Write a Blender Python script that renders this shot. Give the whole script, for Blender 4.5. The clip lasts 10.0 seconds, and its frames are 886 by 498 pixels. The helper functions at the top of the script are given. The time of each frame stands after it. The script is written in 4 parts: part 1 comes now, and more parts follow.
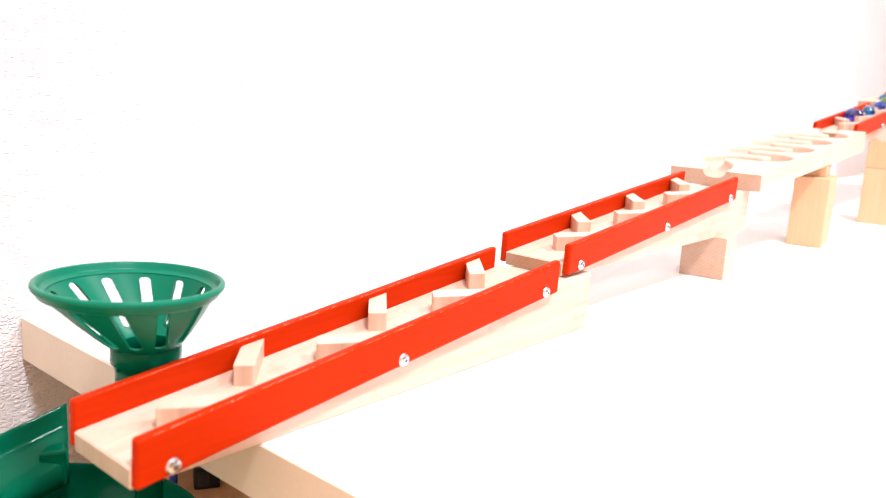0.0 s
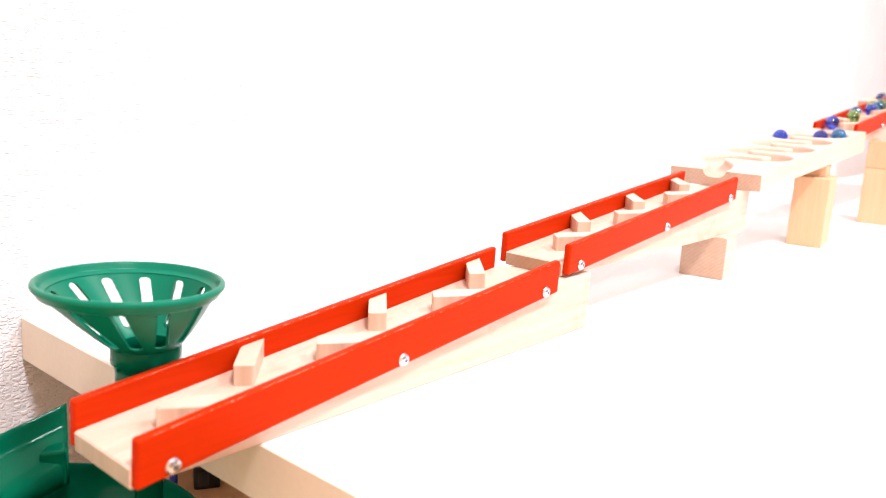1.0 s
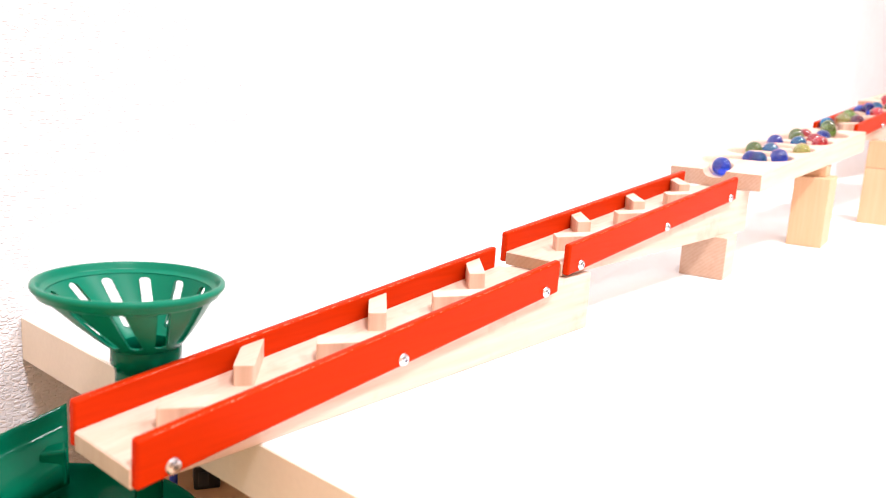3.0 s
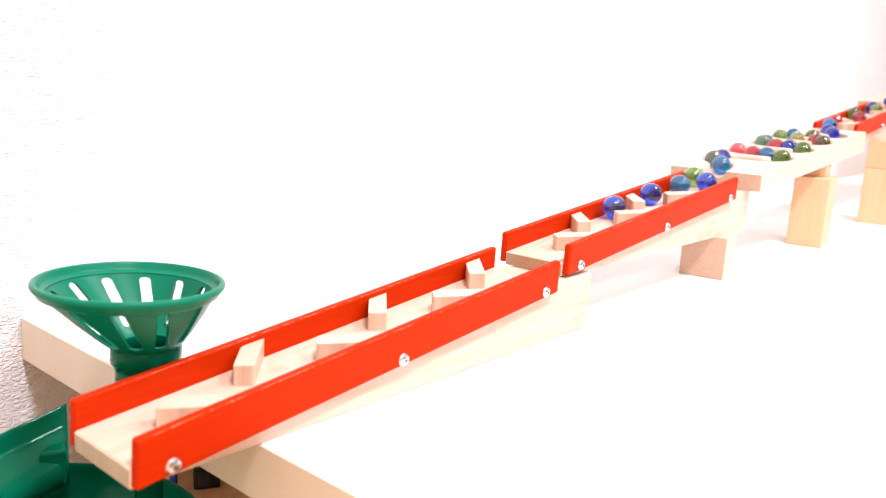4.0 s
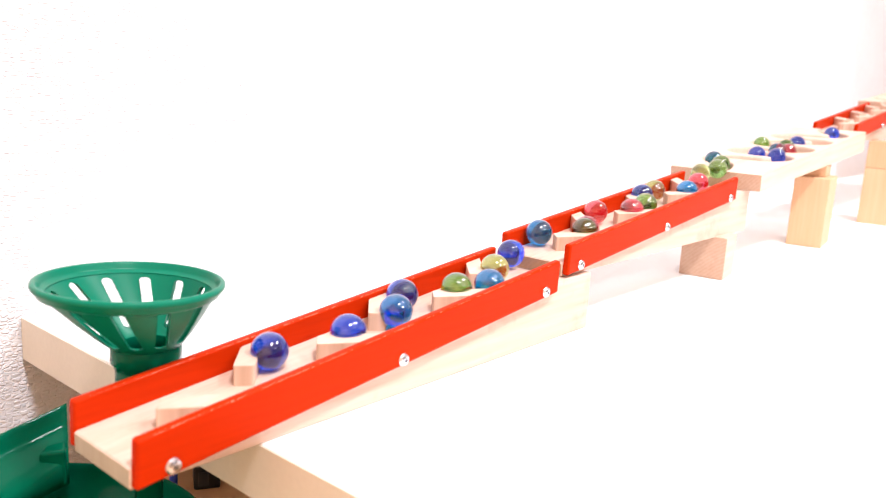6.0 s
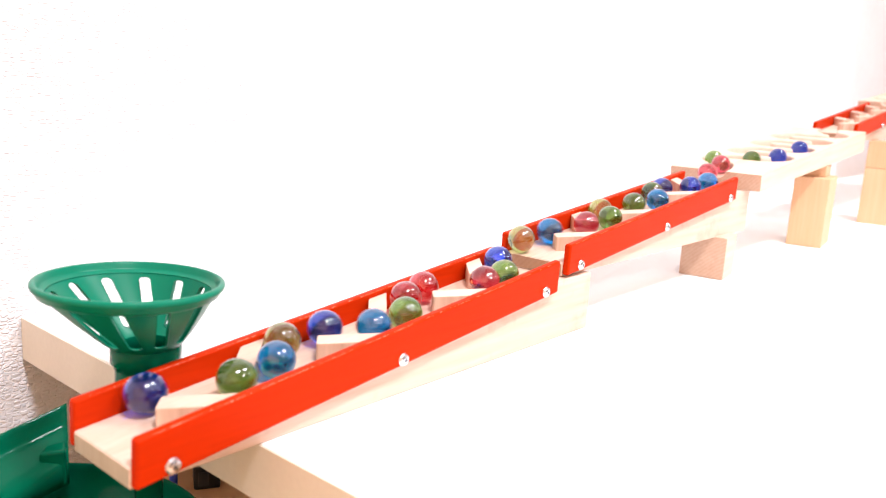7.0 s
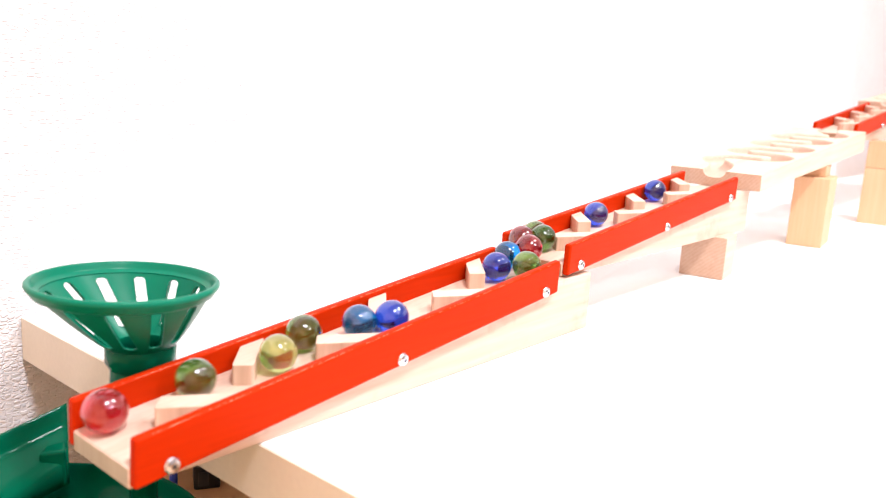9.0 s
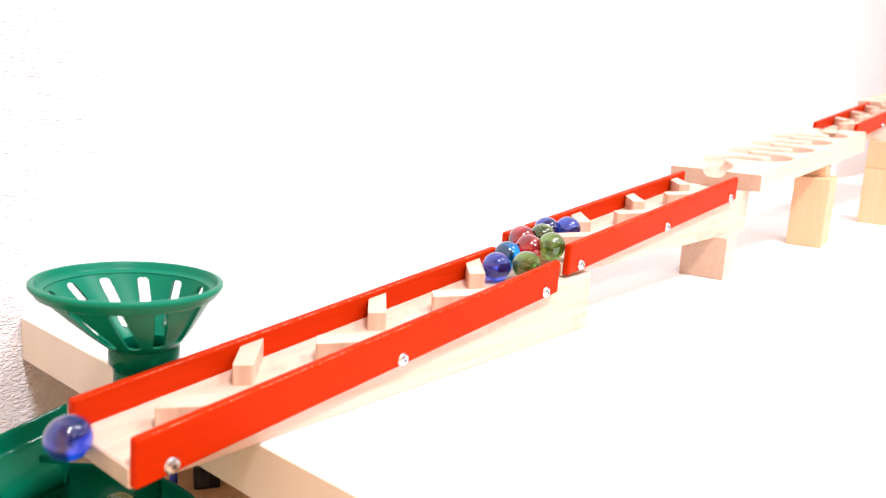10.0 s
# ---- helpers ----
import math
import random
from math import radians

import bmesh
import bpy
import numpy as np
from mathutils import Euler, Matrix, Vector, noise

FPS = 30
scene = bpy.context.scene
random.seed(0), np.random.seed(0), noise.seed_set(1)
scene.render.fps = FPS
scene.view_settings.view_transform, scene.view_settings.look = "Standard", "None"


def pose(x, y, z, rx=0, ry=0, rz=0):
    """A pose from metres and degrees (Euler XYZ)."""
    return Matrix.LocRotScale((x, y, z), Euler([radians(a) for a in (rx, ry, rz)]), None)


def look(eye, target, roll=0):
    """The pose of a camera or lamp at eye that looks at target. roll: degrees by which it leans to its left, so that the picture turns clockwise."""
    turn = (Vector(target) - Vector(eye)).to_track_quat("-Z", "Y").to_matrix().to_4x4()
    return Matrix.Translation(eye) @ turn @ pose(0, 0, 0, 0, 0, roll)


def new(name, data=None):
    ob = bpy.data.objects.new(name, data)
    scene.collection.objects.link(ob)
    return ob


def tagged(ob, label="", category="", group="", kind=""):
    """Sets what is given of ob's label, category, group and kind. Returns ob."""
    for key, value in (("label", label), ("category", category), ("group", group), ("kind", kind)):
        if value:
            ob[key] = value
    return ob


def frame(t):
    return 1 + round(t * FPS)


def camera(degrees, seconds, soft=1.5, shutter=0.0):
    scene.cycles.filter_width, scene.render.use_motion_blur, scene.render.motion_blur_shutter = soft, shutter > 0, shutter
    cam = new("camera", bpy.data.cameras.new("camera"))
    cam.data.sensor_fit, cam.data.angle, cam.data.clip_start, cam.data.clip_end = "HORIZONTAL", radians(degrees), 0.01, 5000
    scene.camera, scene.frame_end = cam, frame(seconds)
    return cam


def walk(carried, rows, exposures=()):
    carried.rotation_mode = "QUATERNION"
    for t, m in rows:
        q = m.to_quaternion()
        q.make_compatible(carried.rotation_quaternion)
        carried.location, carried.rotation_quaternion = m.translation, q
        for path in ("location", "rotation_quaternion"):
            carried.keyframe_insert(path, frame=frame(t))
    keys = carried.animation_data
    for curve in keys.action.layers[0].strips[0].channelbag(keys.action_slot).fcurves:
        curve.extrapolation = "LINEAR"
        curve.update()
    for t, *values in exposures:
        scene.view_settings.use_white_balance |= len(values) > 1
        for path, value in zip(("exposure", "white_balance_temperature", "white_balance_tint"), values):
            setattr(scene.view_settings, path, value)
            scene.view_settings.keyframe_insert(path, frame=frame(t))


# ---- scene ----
cam = camera(57.78, 10.0, soft=1.1, shutter=0.2)
cam.data.dof.use_dof, cam.data.dof.focus_distance, cam.data.dof.aperture_fstop = True, 0.47, 13.0
EYE = Vector((-0.12311, -0.25406, 0.1382))
AIM = EYE + Vector((0.7489, 0.6322, -0.1988))
VIEW = look(EYE, AIM, 3.321)
walk(cam, [(0.0, VIEW), (10.0, VIEW)], exposures=[(0.0, 0.33), (10.0, 0.33)])

# ---- light: four round ceiling lights, plus the pale room that bounces them ----
world = bpy.data.worlds.new("world")
scene.world = world
world.use_nodes = True
world.node_tree.nodes["Background"].inputs[0].default_value = (1.0, 0.96, 0.9, 1)
world.node_tree.nodes["Background"].inputs[1].default_value = 0.3

# x, y, watts, width
LAMPS = [(-0.20, -0.90, 34.0, 0.34), (0.97, -0.82, 23.0, 0.34), (0.45, -2.42, 28.0, 0.46), (2.72, -2.50, 12.0, 0.46)]
CEIL_Z = 1.70


def disc_lamp(x, y, z, watts, size):
    data = bpy.data.lights.new("ceiling_light_glow", "AREA")
    data.shape, data.size, data.energy, data.color = "DISK", size, watts, (0.96, 0.97, 1.05)
    ob = new("ceiling_light_glow", data)
    ob.matrix_world = pose(x, y, z)
    return ob


for lx, ly, watts, wide in LAMPS:
    disc_lamp(lx, ly, CEIL_Z - 0.058, watts, wide)


# ---- materials ----
def material(name, base, rough=0.5, metal=0.0, grain=None, bump=0.0, bump_scale=200.0, tint=0.12, coat=0.0, spec=0.5):
    """A principled material with variation at two scales; grain stretches the fine one along an axis."""
    m = bpy.data.materials.new(name)
    m.use_nodes = True
    nt = m.node_tree
    b = nt.nodes["Principled BSDF"]
    b.inputs["Roughness"].default_value, b.inputs["Metallic"].default_value = rough, metal
    b.inputs["Coat Weight"].default_value, b.inputs["Specular IOR Level"].default_value = coat, spec
    co = nt.nodes.new("ShaderNodeTexCoord")
    mp = nt.nodes.new("ShaderNodeMapping")
    mp.inputs["Scale"].default_value = grain or (1, 1, 1)
    nt.links.new(co.outputs["Object"], mp.inputs["Vector"])
    fine = nt.nodes.new("ShaderNodeTexNoise")
    fine.inputs["Scale"].default_value, fine.inputs["Detail"].default_value = bump_scale, 5
    nt.links.new(mp.outputs[0], fine.inputs["Vector"])
    broad = nt.nodes.new("ShaderNodeTexNoise")
    broad.inputs["Scale"].default_value, broad.inputs["Detail"].default_value = bump_scale * 0.08, 3
    nt.links.new(mp.outputs[0], broad.inputs["Vector"])
    mix = nt.nodes.new("ShaderNodeMath")
    mix.operation = "ADD"
    nt.links.new(fine.outputs[0], mix.inputs[0])
    nt.links.new(broad.outputs[0], mix.inputs[1])
    ramp = nt.nodes.new("ShaderNodeMapRange")
    ramp.inputs["From Min"].default_value, ramp.inputs["From Max"].default_value = 0.6, 1.4
    nt.links.new(mix.outputs[0], ramp.inputs["Value"])
    col = nt.nodes.new("ShaderNodeMix")
    col.data_type = "RGBA"
    lo = tuple(c * (1 - tint) for c in base)
    hi = tuple(min(1.0, c * (1 + tint)) for c in base)
    col.inputs[6].default_value, col.inputs[7].default_value = (*lo, 1), (*hi, 1)
    nt.links.new(ramp.outputs[0], col.inputs[0])
    nt.links.new(col.outputs[2], b.inputs["Base Color"])
    if bump:
        bp = nt.nodes.new("ShaderNodeBump")
        bp.inputs["Strength"].default_value, bp.inputs["Distance"].default_value = 0.6, bump
        nt.links.new(fine.outputs[0], bp.inputs["Height"])
        nt.links.new(bp.outputs[0], b.inputs["Normal"])
    return m


def wood(name, base, end=False, scale=1.0, upright=False, depth=0.72, scuffs=0.0):
    """Beech: fine streaks along x (or z, if upright), small dark flecks; end grain has ring lines instead."""
    m = bpy.data.materials.new(name)
    m.use_nodes = True
    nt = m.node_tree
    b = nt.nodes["Principled BSDF"]
    b.inputs["Roughness"].default_value = 0.5
    co = nt.nodes.new("ShaderNodeTexCoord")
    info = nt.nodes.new("ShaderNodeObjectInfo")
    shift = nt.nodes.new("ShaderNodeVectorMath")
    shift.operation = "ADD"
    nt.links.new(co.outputs["Object"], shift.inputs[0])
    nt.links.new(info.outputs["Random"], shift.inputs[1])
    mp = nt.nodes.new("ShaderNodeMapping")
    mp.inputs["Scale"].default_value = (1.0, 1.0, 1.0) if end else (1.0, 1.0, 0.06) if upright else (0.06, 1.0, 1.0)
    nt.links.new(shift.outputs[0], mp.inputs["Vector"])
    streak = nt.nodes.new("ShaderNodeTexNoise")
    streak.inputs["Scale"].default_value, streak.inputs["Detail"].default_value = 420 * scale, 4
    nt.links.new(mp.outputs[0], streak.inputs["Vector"])
    broad = nt.nodes.new("ShaderNodeTexNoise")
    broad.inputs["Scale"].default_value, broad.inputs["Detail"].default_value = 60 * scale, 2
    nt.links.new(mp.outputs[0], broad.inputs["Vector"])
    wave = nt.nodes.new("ShaderNodeTexWave")
    wave.wave_type = "RINGS" if end else "BANDS"
    wave.bands_direction = "X" if end or upright else "Z"
    wave.inputs["Scale"].default_value = 130 * scale if end else 40 * scale
    wave.inputs["Distortion"].default_value = 1.5 if end else 6
    nt.links.new(mp.outputs[0], wave.inputs["Vector"])
    s1 = nt.nodes.new("ShaderNodeMath")
    s1.operation = "ADD"
    nt.links.new(streak.outputs[0], s1.inputs[0])
    nt.links.new(broad.outputs[0], s1.inputs[1])
    s2 = nt.nodes.new("ShaderNodeMath")
    s2.operation, s2.inputs[1].default_value = "MULTIPLY", 0.3 if end else 0.25
    nt.links.new(wave.outputs[1], s2.inputs[0])
    s3 = nt.nodes.new("ShaderNodeMath")
    s3.operation = "ADD"
    nt.links.new(s1.outputs[0], s3.inputs[0])
    nt.links.new(s2.outputs[0], s3.inputs[1])
    ramp = nt.nodes.new("ShaderNodeMapRange")
    ramp.inputs["From Min"].default_value, ramp.inputs["From Max"].default_value = 0.75, 1.65
    nt.links.new(s3.outputs[0], ramp.inputs["Value"])
    col = nt.nodes.new("ShaderNodeMix")
    col.data_type = "RGBA"
    k = 0.76 if end else depth
    col.inputs[6].default_value = (base[0], base[1], base[2], 1)
    col.inputs[7].default_value = (base[0] * (k + 0.08), base[1] * k, base[2] * (k - 0.08), 1)
    nt.links.new(ramp.outputs[0], col.inputs[0])
    spot = nt.nodes.new("ShaderNodeTexNoise")
    spot.inputs["Scale"].default_value, spot.inputs["Detail"].default_value = 75 * scale, 4
    nt.links.new(shift.outputs[0], spot.inputs["Vector"])
    rare = nt.nodes.new("ShaderNodeMapRange")
    rare.inputs["From Min"].default_value, rare.inputs["From Max"].default_value, rare.inputs["To Max"].default_value = 0.58, 0.74, scuffs
    nt.links.new(spot.outputs[0], rare.inputs["Value"])
    worn = nt.nodes.new("ShaderNodeMix")
    worn.data_type = "RGBA"
    worn.inputs[7].default_value = (base[0] * 0.62, base[1] * 0.52, base[2] * 0.42, 1)
    nt.links.new(rare.outputs[0], worn.inputs[0])
    nt.links.new(col.outputs[2], worn.inputs[6])
    nt.links.new(worn.outputs[2], b.inputs["Base Color"])
    bp = nt.nodes.new("ShaderNodeBump")
    bp.inputs["Strength"].default_value, bp.inputs["Distance"].default_value = 0.3, 0.0002
    nt.links.new(streak.outputs[0], bp.inputs["Height"])
    nt.links.new(bp.outputs[0], b.inputs["Normal"])
    return m


def wallpaper():
    """White embossed vinyl paper: a rough weave of short horizontal ridges."""
    m = bpy.data.materials.new("embossed_wallpaper")
    m.use_nodes = True
    nt = m.node_tree
    b = nt.nodes["Principled BSDF"]
    b.inputs["Base Color"].default_value, b.inputs["Roughness"].default_value = (0.80, 0.795, 0.825, 1), 0.75
    co = nt.nodes.new("ShaderNodeTexCoord")
    warp = nt.nodes.new("ShaderNodeTexNoise")
    warp.inputs["Scale"].default_value, warp.inputs["Detail"].default_value = 90, 2
    nt.links.new(co.outputs["Object"], warp.inputs["Vector"])
    vm = nt.nodes.new("ShaderNodeVectorMath")
    vm.operation, vm.inputs[3].default_value = "SCALE", 0.0012
    nt.links.new(warp.outputs[1], vm.inputs[0])
    add = nt.nodes.new("ShaderNodeVectorMath")
    add.operation = "ADD"
    nt.links.new(co.outputs["Object"], add.inputs[0])
    nt.links.new(vm.outputs[0], add.inputs[1])
    mp = nt.nodes.new("ShaderNodeMapping")
    mp.inputs["Scale"].default_value = (250, 60, 440)
    nt.links.new(add.outputs[0], mp.inputs["Vector"])
    vo = nt.nodes.new("ShaderNodeTexVoronoi")
    vo.feature = "DISTANCE_TO_EDGE"
    vo.inputs["Scale"].default_value, vo.inputs["Randomness"].default_value = 1.0, 0.55
    groove = nt.nodes.new("ShaderNodeMapRange")
    groove.interpolation_type = "SMOOTHSTEP"
    groove.inputs["From Max"].default_value = 0.22
    nt.links.new(vo.outputs["Distance"], groove.inputs["Value"])
    nt.links.new(mp.outputs[0], vo.inputs["Vector"])
    fine = nt.nodes.new("ShaderNodeTexNoise")
    fine.inputs["Scale"].default_value, fine.inputs["Detail"].default_value = 500, 4
    nt.links.new(co.outputs["Object"], fine.inputs["Vector"])
    mul = nt.nodes.new("ShaderNodeMath")
    mul.operation, mul.inputs[1].default_value = "MULTIPLY", 0.5
    nt.links.new(fine.outputs[0], mul.inputs[0])
    sm = nt.nodes.new("ShaderNodeMath")
    sm.operation = "ADD"
    nt.links.new(groove.outputs[0], sm.inputs[0])
    nt.links.new(mul.outputs[0], sm.inputs[1])
    bp = nt.nodes.new("ShaderNodeBump")
    bp.inputs["Strength"].default_value, bp.inputs["Distance"].default_value = 1.0, 0.00042
    nt.links.new(sm.outputs[0], bp.inputs["Height"])
    nt.links.new(bp.outputs[0], b.inputs["Normal"])
    return m


def glass(name, body, swirl):
    """Clear tinted glass marble with a swirl of deeper colour inside and a coloured base."""
    m = bpy.data.materials.new(name)
    m.use_nodes = True
    nt = m.node_tree
    b = nt.nodes["Principled BSDF"]
    b.inputs["Roughness"].default_value = 0.02
    b.inputs["Transmission Weight"].default_value = 0.94
    b.inputs["IOR"].default_value = 1.56
    b.inputs["Coat Weight"].default_value, b.inputs["Coat IOR"].default_value, b.inputs["Coat Roughness"].default_value = 0.7, 1.5, 0.02
    co = nt.nodes.new("ShaderNodeTexCoord")
    no = nt.nodes.new("ShaderNodeTexNoise")
    no.inputs["Scale"].default_value, no.inputs["Detail"].default_value = 75, 2
    no.inputs["Distortion"].default_value = 1.2
    nt.links.new(co.outputs["Object"], no.inputs["Vector"])
    rp = nt.nodes.new("ShaderNodeMapRange")
    rp.inputs["From Min"].default_value, rp.inputs["From Max"].default_value = 0.28, 0.74
    nt.links.new(no.outputs[0], rp.inputs["Value"])
    col = nt.nodes.new("ShaderNodeMix")
    col.data_type = "RGBA"
    col.inputs[6].default_value, col.inputs[7].default_value = (*body, 1), (*swirl, 1)
    nt.links.new(rp.outputs[0], col.inputs[0])
    nt.links.new(col.outputs[2], b.inputs["Base Color"])
    return m


BEECH = wood("beech", (0.71, 0.54, 0.44), scuffs=0.45)
BEECH_GREY = wood("greyed_beech_cut", (0.50, 0.44, 0.345), upright=True)
BEECH_BROWN = wood("brown_beech_end_grain", (0.40, 0.235, 0.14), end=True)
BEECH_PALE = wood("pale_beech", (0.76, 0.585, 0.47))
BEECH_END = wood("beech_end_grain", (0.56, 0.38, 0.285), end=True)
BEECH_LEG = wood("beech_leg", (0.72, 0.45, 0.27), upright=True, depth=0.8)
# darker beech that carries the groove's shade in its colour
BEECH_GROOVE_SHADE = wood("groove_shade_beech", (0.64, 0.46, 0.365), depth=0.8)
BEECH_CUT = wood("beech_cut_side", (0.74, 0.53, 0.41), upright=True, depth=0.6)
RED = material("red_lacquer", (0.46, 0.023, 0.0015), 0.40, grain=(0.06, 1, 1), bump=0.0002, bump_scale=420, tint=0.13, spec=0.04)
WORN_GLINT = material("worn_glint_edge", (0.62, 0.17, 0.08), 0.45, grain=(0.1, 1, 1), bump=0.0002, bump_scale=260, tint=0.35)
GREEN = material("green_plastic", (0.001, 0.118, 0.062), 0.08, bump_scale=40, tint=0.05, spec=0.10)
GREEN_SATIN = material("satin_green_plastic", (0.002, 0.165, 0.094), 0.28, bump_scale=40, tint=0.05, spec=0.14)
LAMINATE = material("white_laminate", (0.92, 0.91, 0.89), 0.5, bump=0.00005, bump_scale=500, tint=0.02)
END_SHADE = material("cream_end_shade", (0.68, 0.61, 0.50), 0.45, bump=0.0001, bump_scale=400, tint=0.04)
PAINT = material("white_paint", (0.84, 0.82, 0.79), 0.7, bump=0.0002, bump_scale=200, tint=0.03)
BOUNCE_BEIGE = material("warm_bounce_beige", (0.86, 0.62, 0.42), 0.7, bump=0.0002, bump_scale=200, tint=0.03)
BROWN = material("dark_brown_paint", (0.20, 0.14, 0.10), 0.7, bump=0.0002, bump_scale=200, tint=0.1)
GREYPAINT = material("grey_white_paint", (0.80, 0.785, 0.80), 0.7, bump=0.0002, bump_scale=200, tint=0.04)
FLOORWOOD = wood("floor_boards", (0.84, 0.50, 0.25), scale=0.25)
CABINET = wood("cabinet_wood", (0.90, 0.60, 0.36), scale=0.3)
STEEL = material("zinc_plated_steel", (0.62, 0.64, 0.70), 0.26, metal=1.0, bump_scale=600, tint=0.08)
# dark colour that stands for the shade inside slots and the socket
RECESS_SHADE = material("recess_shade", (0.03, 0.03, 0.035), 0.5, tint=0.1)
BLACK = material("black_plastic", (0.012, 0.012, 0.014), 0.4, tint=0.2)
BLUE_PLASTIC = material("blue_plastic", (0.02, 0.06, 0.5), 0.35, tint=0.1)
PAPER = wallpaper()


# ---- mesh helpers ----
def mesh_object(name, bm, mat, parent=None, label="", smooth=False):
    me = bpy.data.meshes.new(name)
    bm.normal_update()
    bm.to_mesh(me)
    bm.free()
    for mm in (mat if isinstance(mat, (list, tuple)) else [mat]):
        me.materials.append(mm)
    if smooth:
        for p in me.polygons:
            p.use_smooth = True
    ob = new(name, me)
    if parent:
        ob.parent = parent
    if label:
        ob["label"] = label
    return ob


def soft_edges(bm, axes):
    """Smooth shading on the rounded edges alone; flat faces stay flat."""
    bm.normal_update()
    for f in bm.faces:
        f.smooth = max(abs(f.normal.dot(Vector(a))) for a in axes) < 0.995
    return bm


def part(name, bm, mat, parent, label="", smooth=False):
    return mesh_object(name, bm, mat, parent, label, smooth)


def thing(name, m, label, category, group="", kind=""):
    ob = new(name)
    ob.empty_display_size = 0.01
    ob.matrix_world = m
    return tagged(ob, label, category, group, kind)


def box(x0, x1, y0, y1, z0, z1, bevel=0.0, segments=2):
    bm = bmesh.new()
    bmesh.ops.create_cube(bm, size=1)
    for v in bm.verts:
        v.co = Vector(((x0 + x1) / 2 + v.co.x * (x1 - x0), (y0 + y1) / 2 + v.co.y * (y1 - y0), (z0 + z1) / 2 + v.co.z * (z1 - z0)))
    if bevel:
        bmesh.ops.bevel(bm, geom=bm.edges[:], offset=bevel, segments=segments, affect="EDGES", profile=0.5)
        soft_edges(bm, ((1, 0, 0), (0, 1, 0), (0, 0, 1)))
    return bm


def prism(points, axis, a, b, bevel=0.0, segments=2):
    """A polygon swept along one axis: 'y' takes (x, z) points, 'z' takes (x, y)."""
    bm = bmesh.new()

    def at(p, h):
        return (p[0], h, p[1]) if axis == "y" else (p[0], p[1], h)
    lo = [bm.verts.new(at(p, a)) for p in points]
    hi = [bm.verts.new(at(p, b)) for p in points]
    n = len(points)
    bm.faces.new(lo)
    bm.faces.new(hi[::-1])
    for i in range(n):
        j = (i + 1) % n
        bm.faces.new((lo[j], lo[i], hi[i], hi[j]))
    bmesh.ops.recalc_face_normals(bm, faces=bm.faces[:])
    if bevel:
        bmesh.ops.bevel(bm, geom=bm.edges[:], offset=bevel, segments=segments, affect="EDGES", profile=0.5)
    return bm


def lathe(profile, steps=48, centre=None):
    """Rings of (radius, height[, dx, dy]) joined one to the next."""
    bm = bmesh.new()
    rings = []
    for p in profile:
        r, z = p[0], p[1]
        dx, dy = (p[2], p[3]) if len(p) > 2 else (0.0, 0.0)
        rings.append([bm.verts.new((dx + r * math.cos(2 * math.pi * k / steps), dy + r * math.sin(2 * math.pi * k / steps), z)) for k in range(steps)])
    for a, b in zip(rings, rings[1:]):
        for k in range(steps):
            j = (k + 1) % steps
            bm.faces.new((a[k], a[j], b[j], b[k]))
    return bm


# ---- the room ----
WALL_Y = 0.197
FLOOR_Z = -0.72
X0, X1, Y0 = -1.35, 3.0, -3.2
tagged(mesh_object("floor", box(X0, X1, Y0, WALL_Y, FLOOR_Z - 0.05, FLOOR_Z), FLOORWOOD), "warm brown wooden floor", "floor", kind="structure")
tagged(mesh_object("ceiling", box(X0, X1, Y0, WALL_Y, CEIL_Z, CEIL_Z + 0.05), PAINT), "plain white ceiling", "ceiling", kind="structure")
tagged(mesh_object("wall_north", box(X0, 1.62, WALL_Y, WALL_Y + 0.1, FLOOR_Z, CEIL_Z), PAPER), "white embossed vinyl wallpaper beside the table", "wall", kind="structure")
tagged(mesh_object("wall_recess", box(1.62, X1, WALL_Y + 0.08, WALL_Y + 0.18, FLOOR_Z, CEIL_Z), GREYPAINT), "pale grey set-back wall", "wall", kind="structure")
tagged(mesh_object("wall_east", box(X1, X1 + 0.1, Y0, WALL_Y + 0.18, FLOOR_Z, CEIL_Z), PAINT), "plain white far wall", "wall", kind="structure")
# unseen; set close and coloured warm as a reflector for fill light
tagged(mesh_object("bounce_wall_west", box(X0 - 0.1, X0, Y0, WALL_Y + 0.1, FLOOR_Z, CEIL_Z), BOUNCE_BEIGE), "unseen warm beige wall that bounces fill light", "wall", kind="structure")
# unseen; dark brown so that the marbles reflect a dark room
tagged(mesh_object("wall_south", box(X0, X1, Y0 - 0.1, Y0, FLOOR_Z, CEIL_Z), BROWN), "unseen plain dark brown wall", "wall", kind="structure")

# ---- the round ceiling lights ----
for lx, ly, watts, wide in LAMPS:
    k = wide / 2 + 0.02
    lamp = thing("ceiling_light", pose(lx, ly, CEIL_Z), "round white ceiling light switched on", "ceiling light", "ceiling lights")
    part("housing", lathe([(0.001, 0.0), (k, 0.0), (k, -0.030), (k - 0.012, -0.045), (0.001, -0.045)], 40), PAINT, lamp)
    part("trim_ring", lathe([(k - 0.012, -0.045), (k, -0.040), (k + 0.003, -0.050), (k - 0.008, -0.056), (k - 0.012, -0.045)], 40), STEEL, lamp)

# ---- the table ----
TX0, TX1, TY0, TT = 0.0525, 2.3, -0.62, 0.0242
table = thing("table", pose(0, 0, 0), "glossy white laminate table with a shade-toned cream end against the wall", "table")
part("tabletop", box(TX0 + 0.001, TX1, TY0, WALL_Y - 0.001, -TT + 0.0005, 0.0, 0.0006), LAMINATE, table)
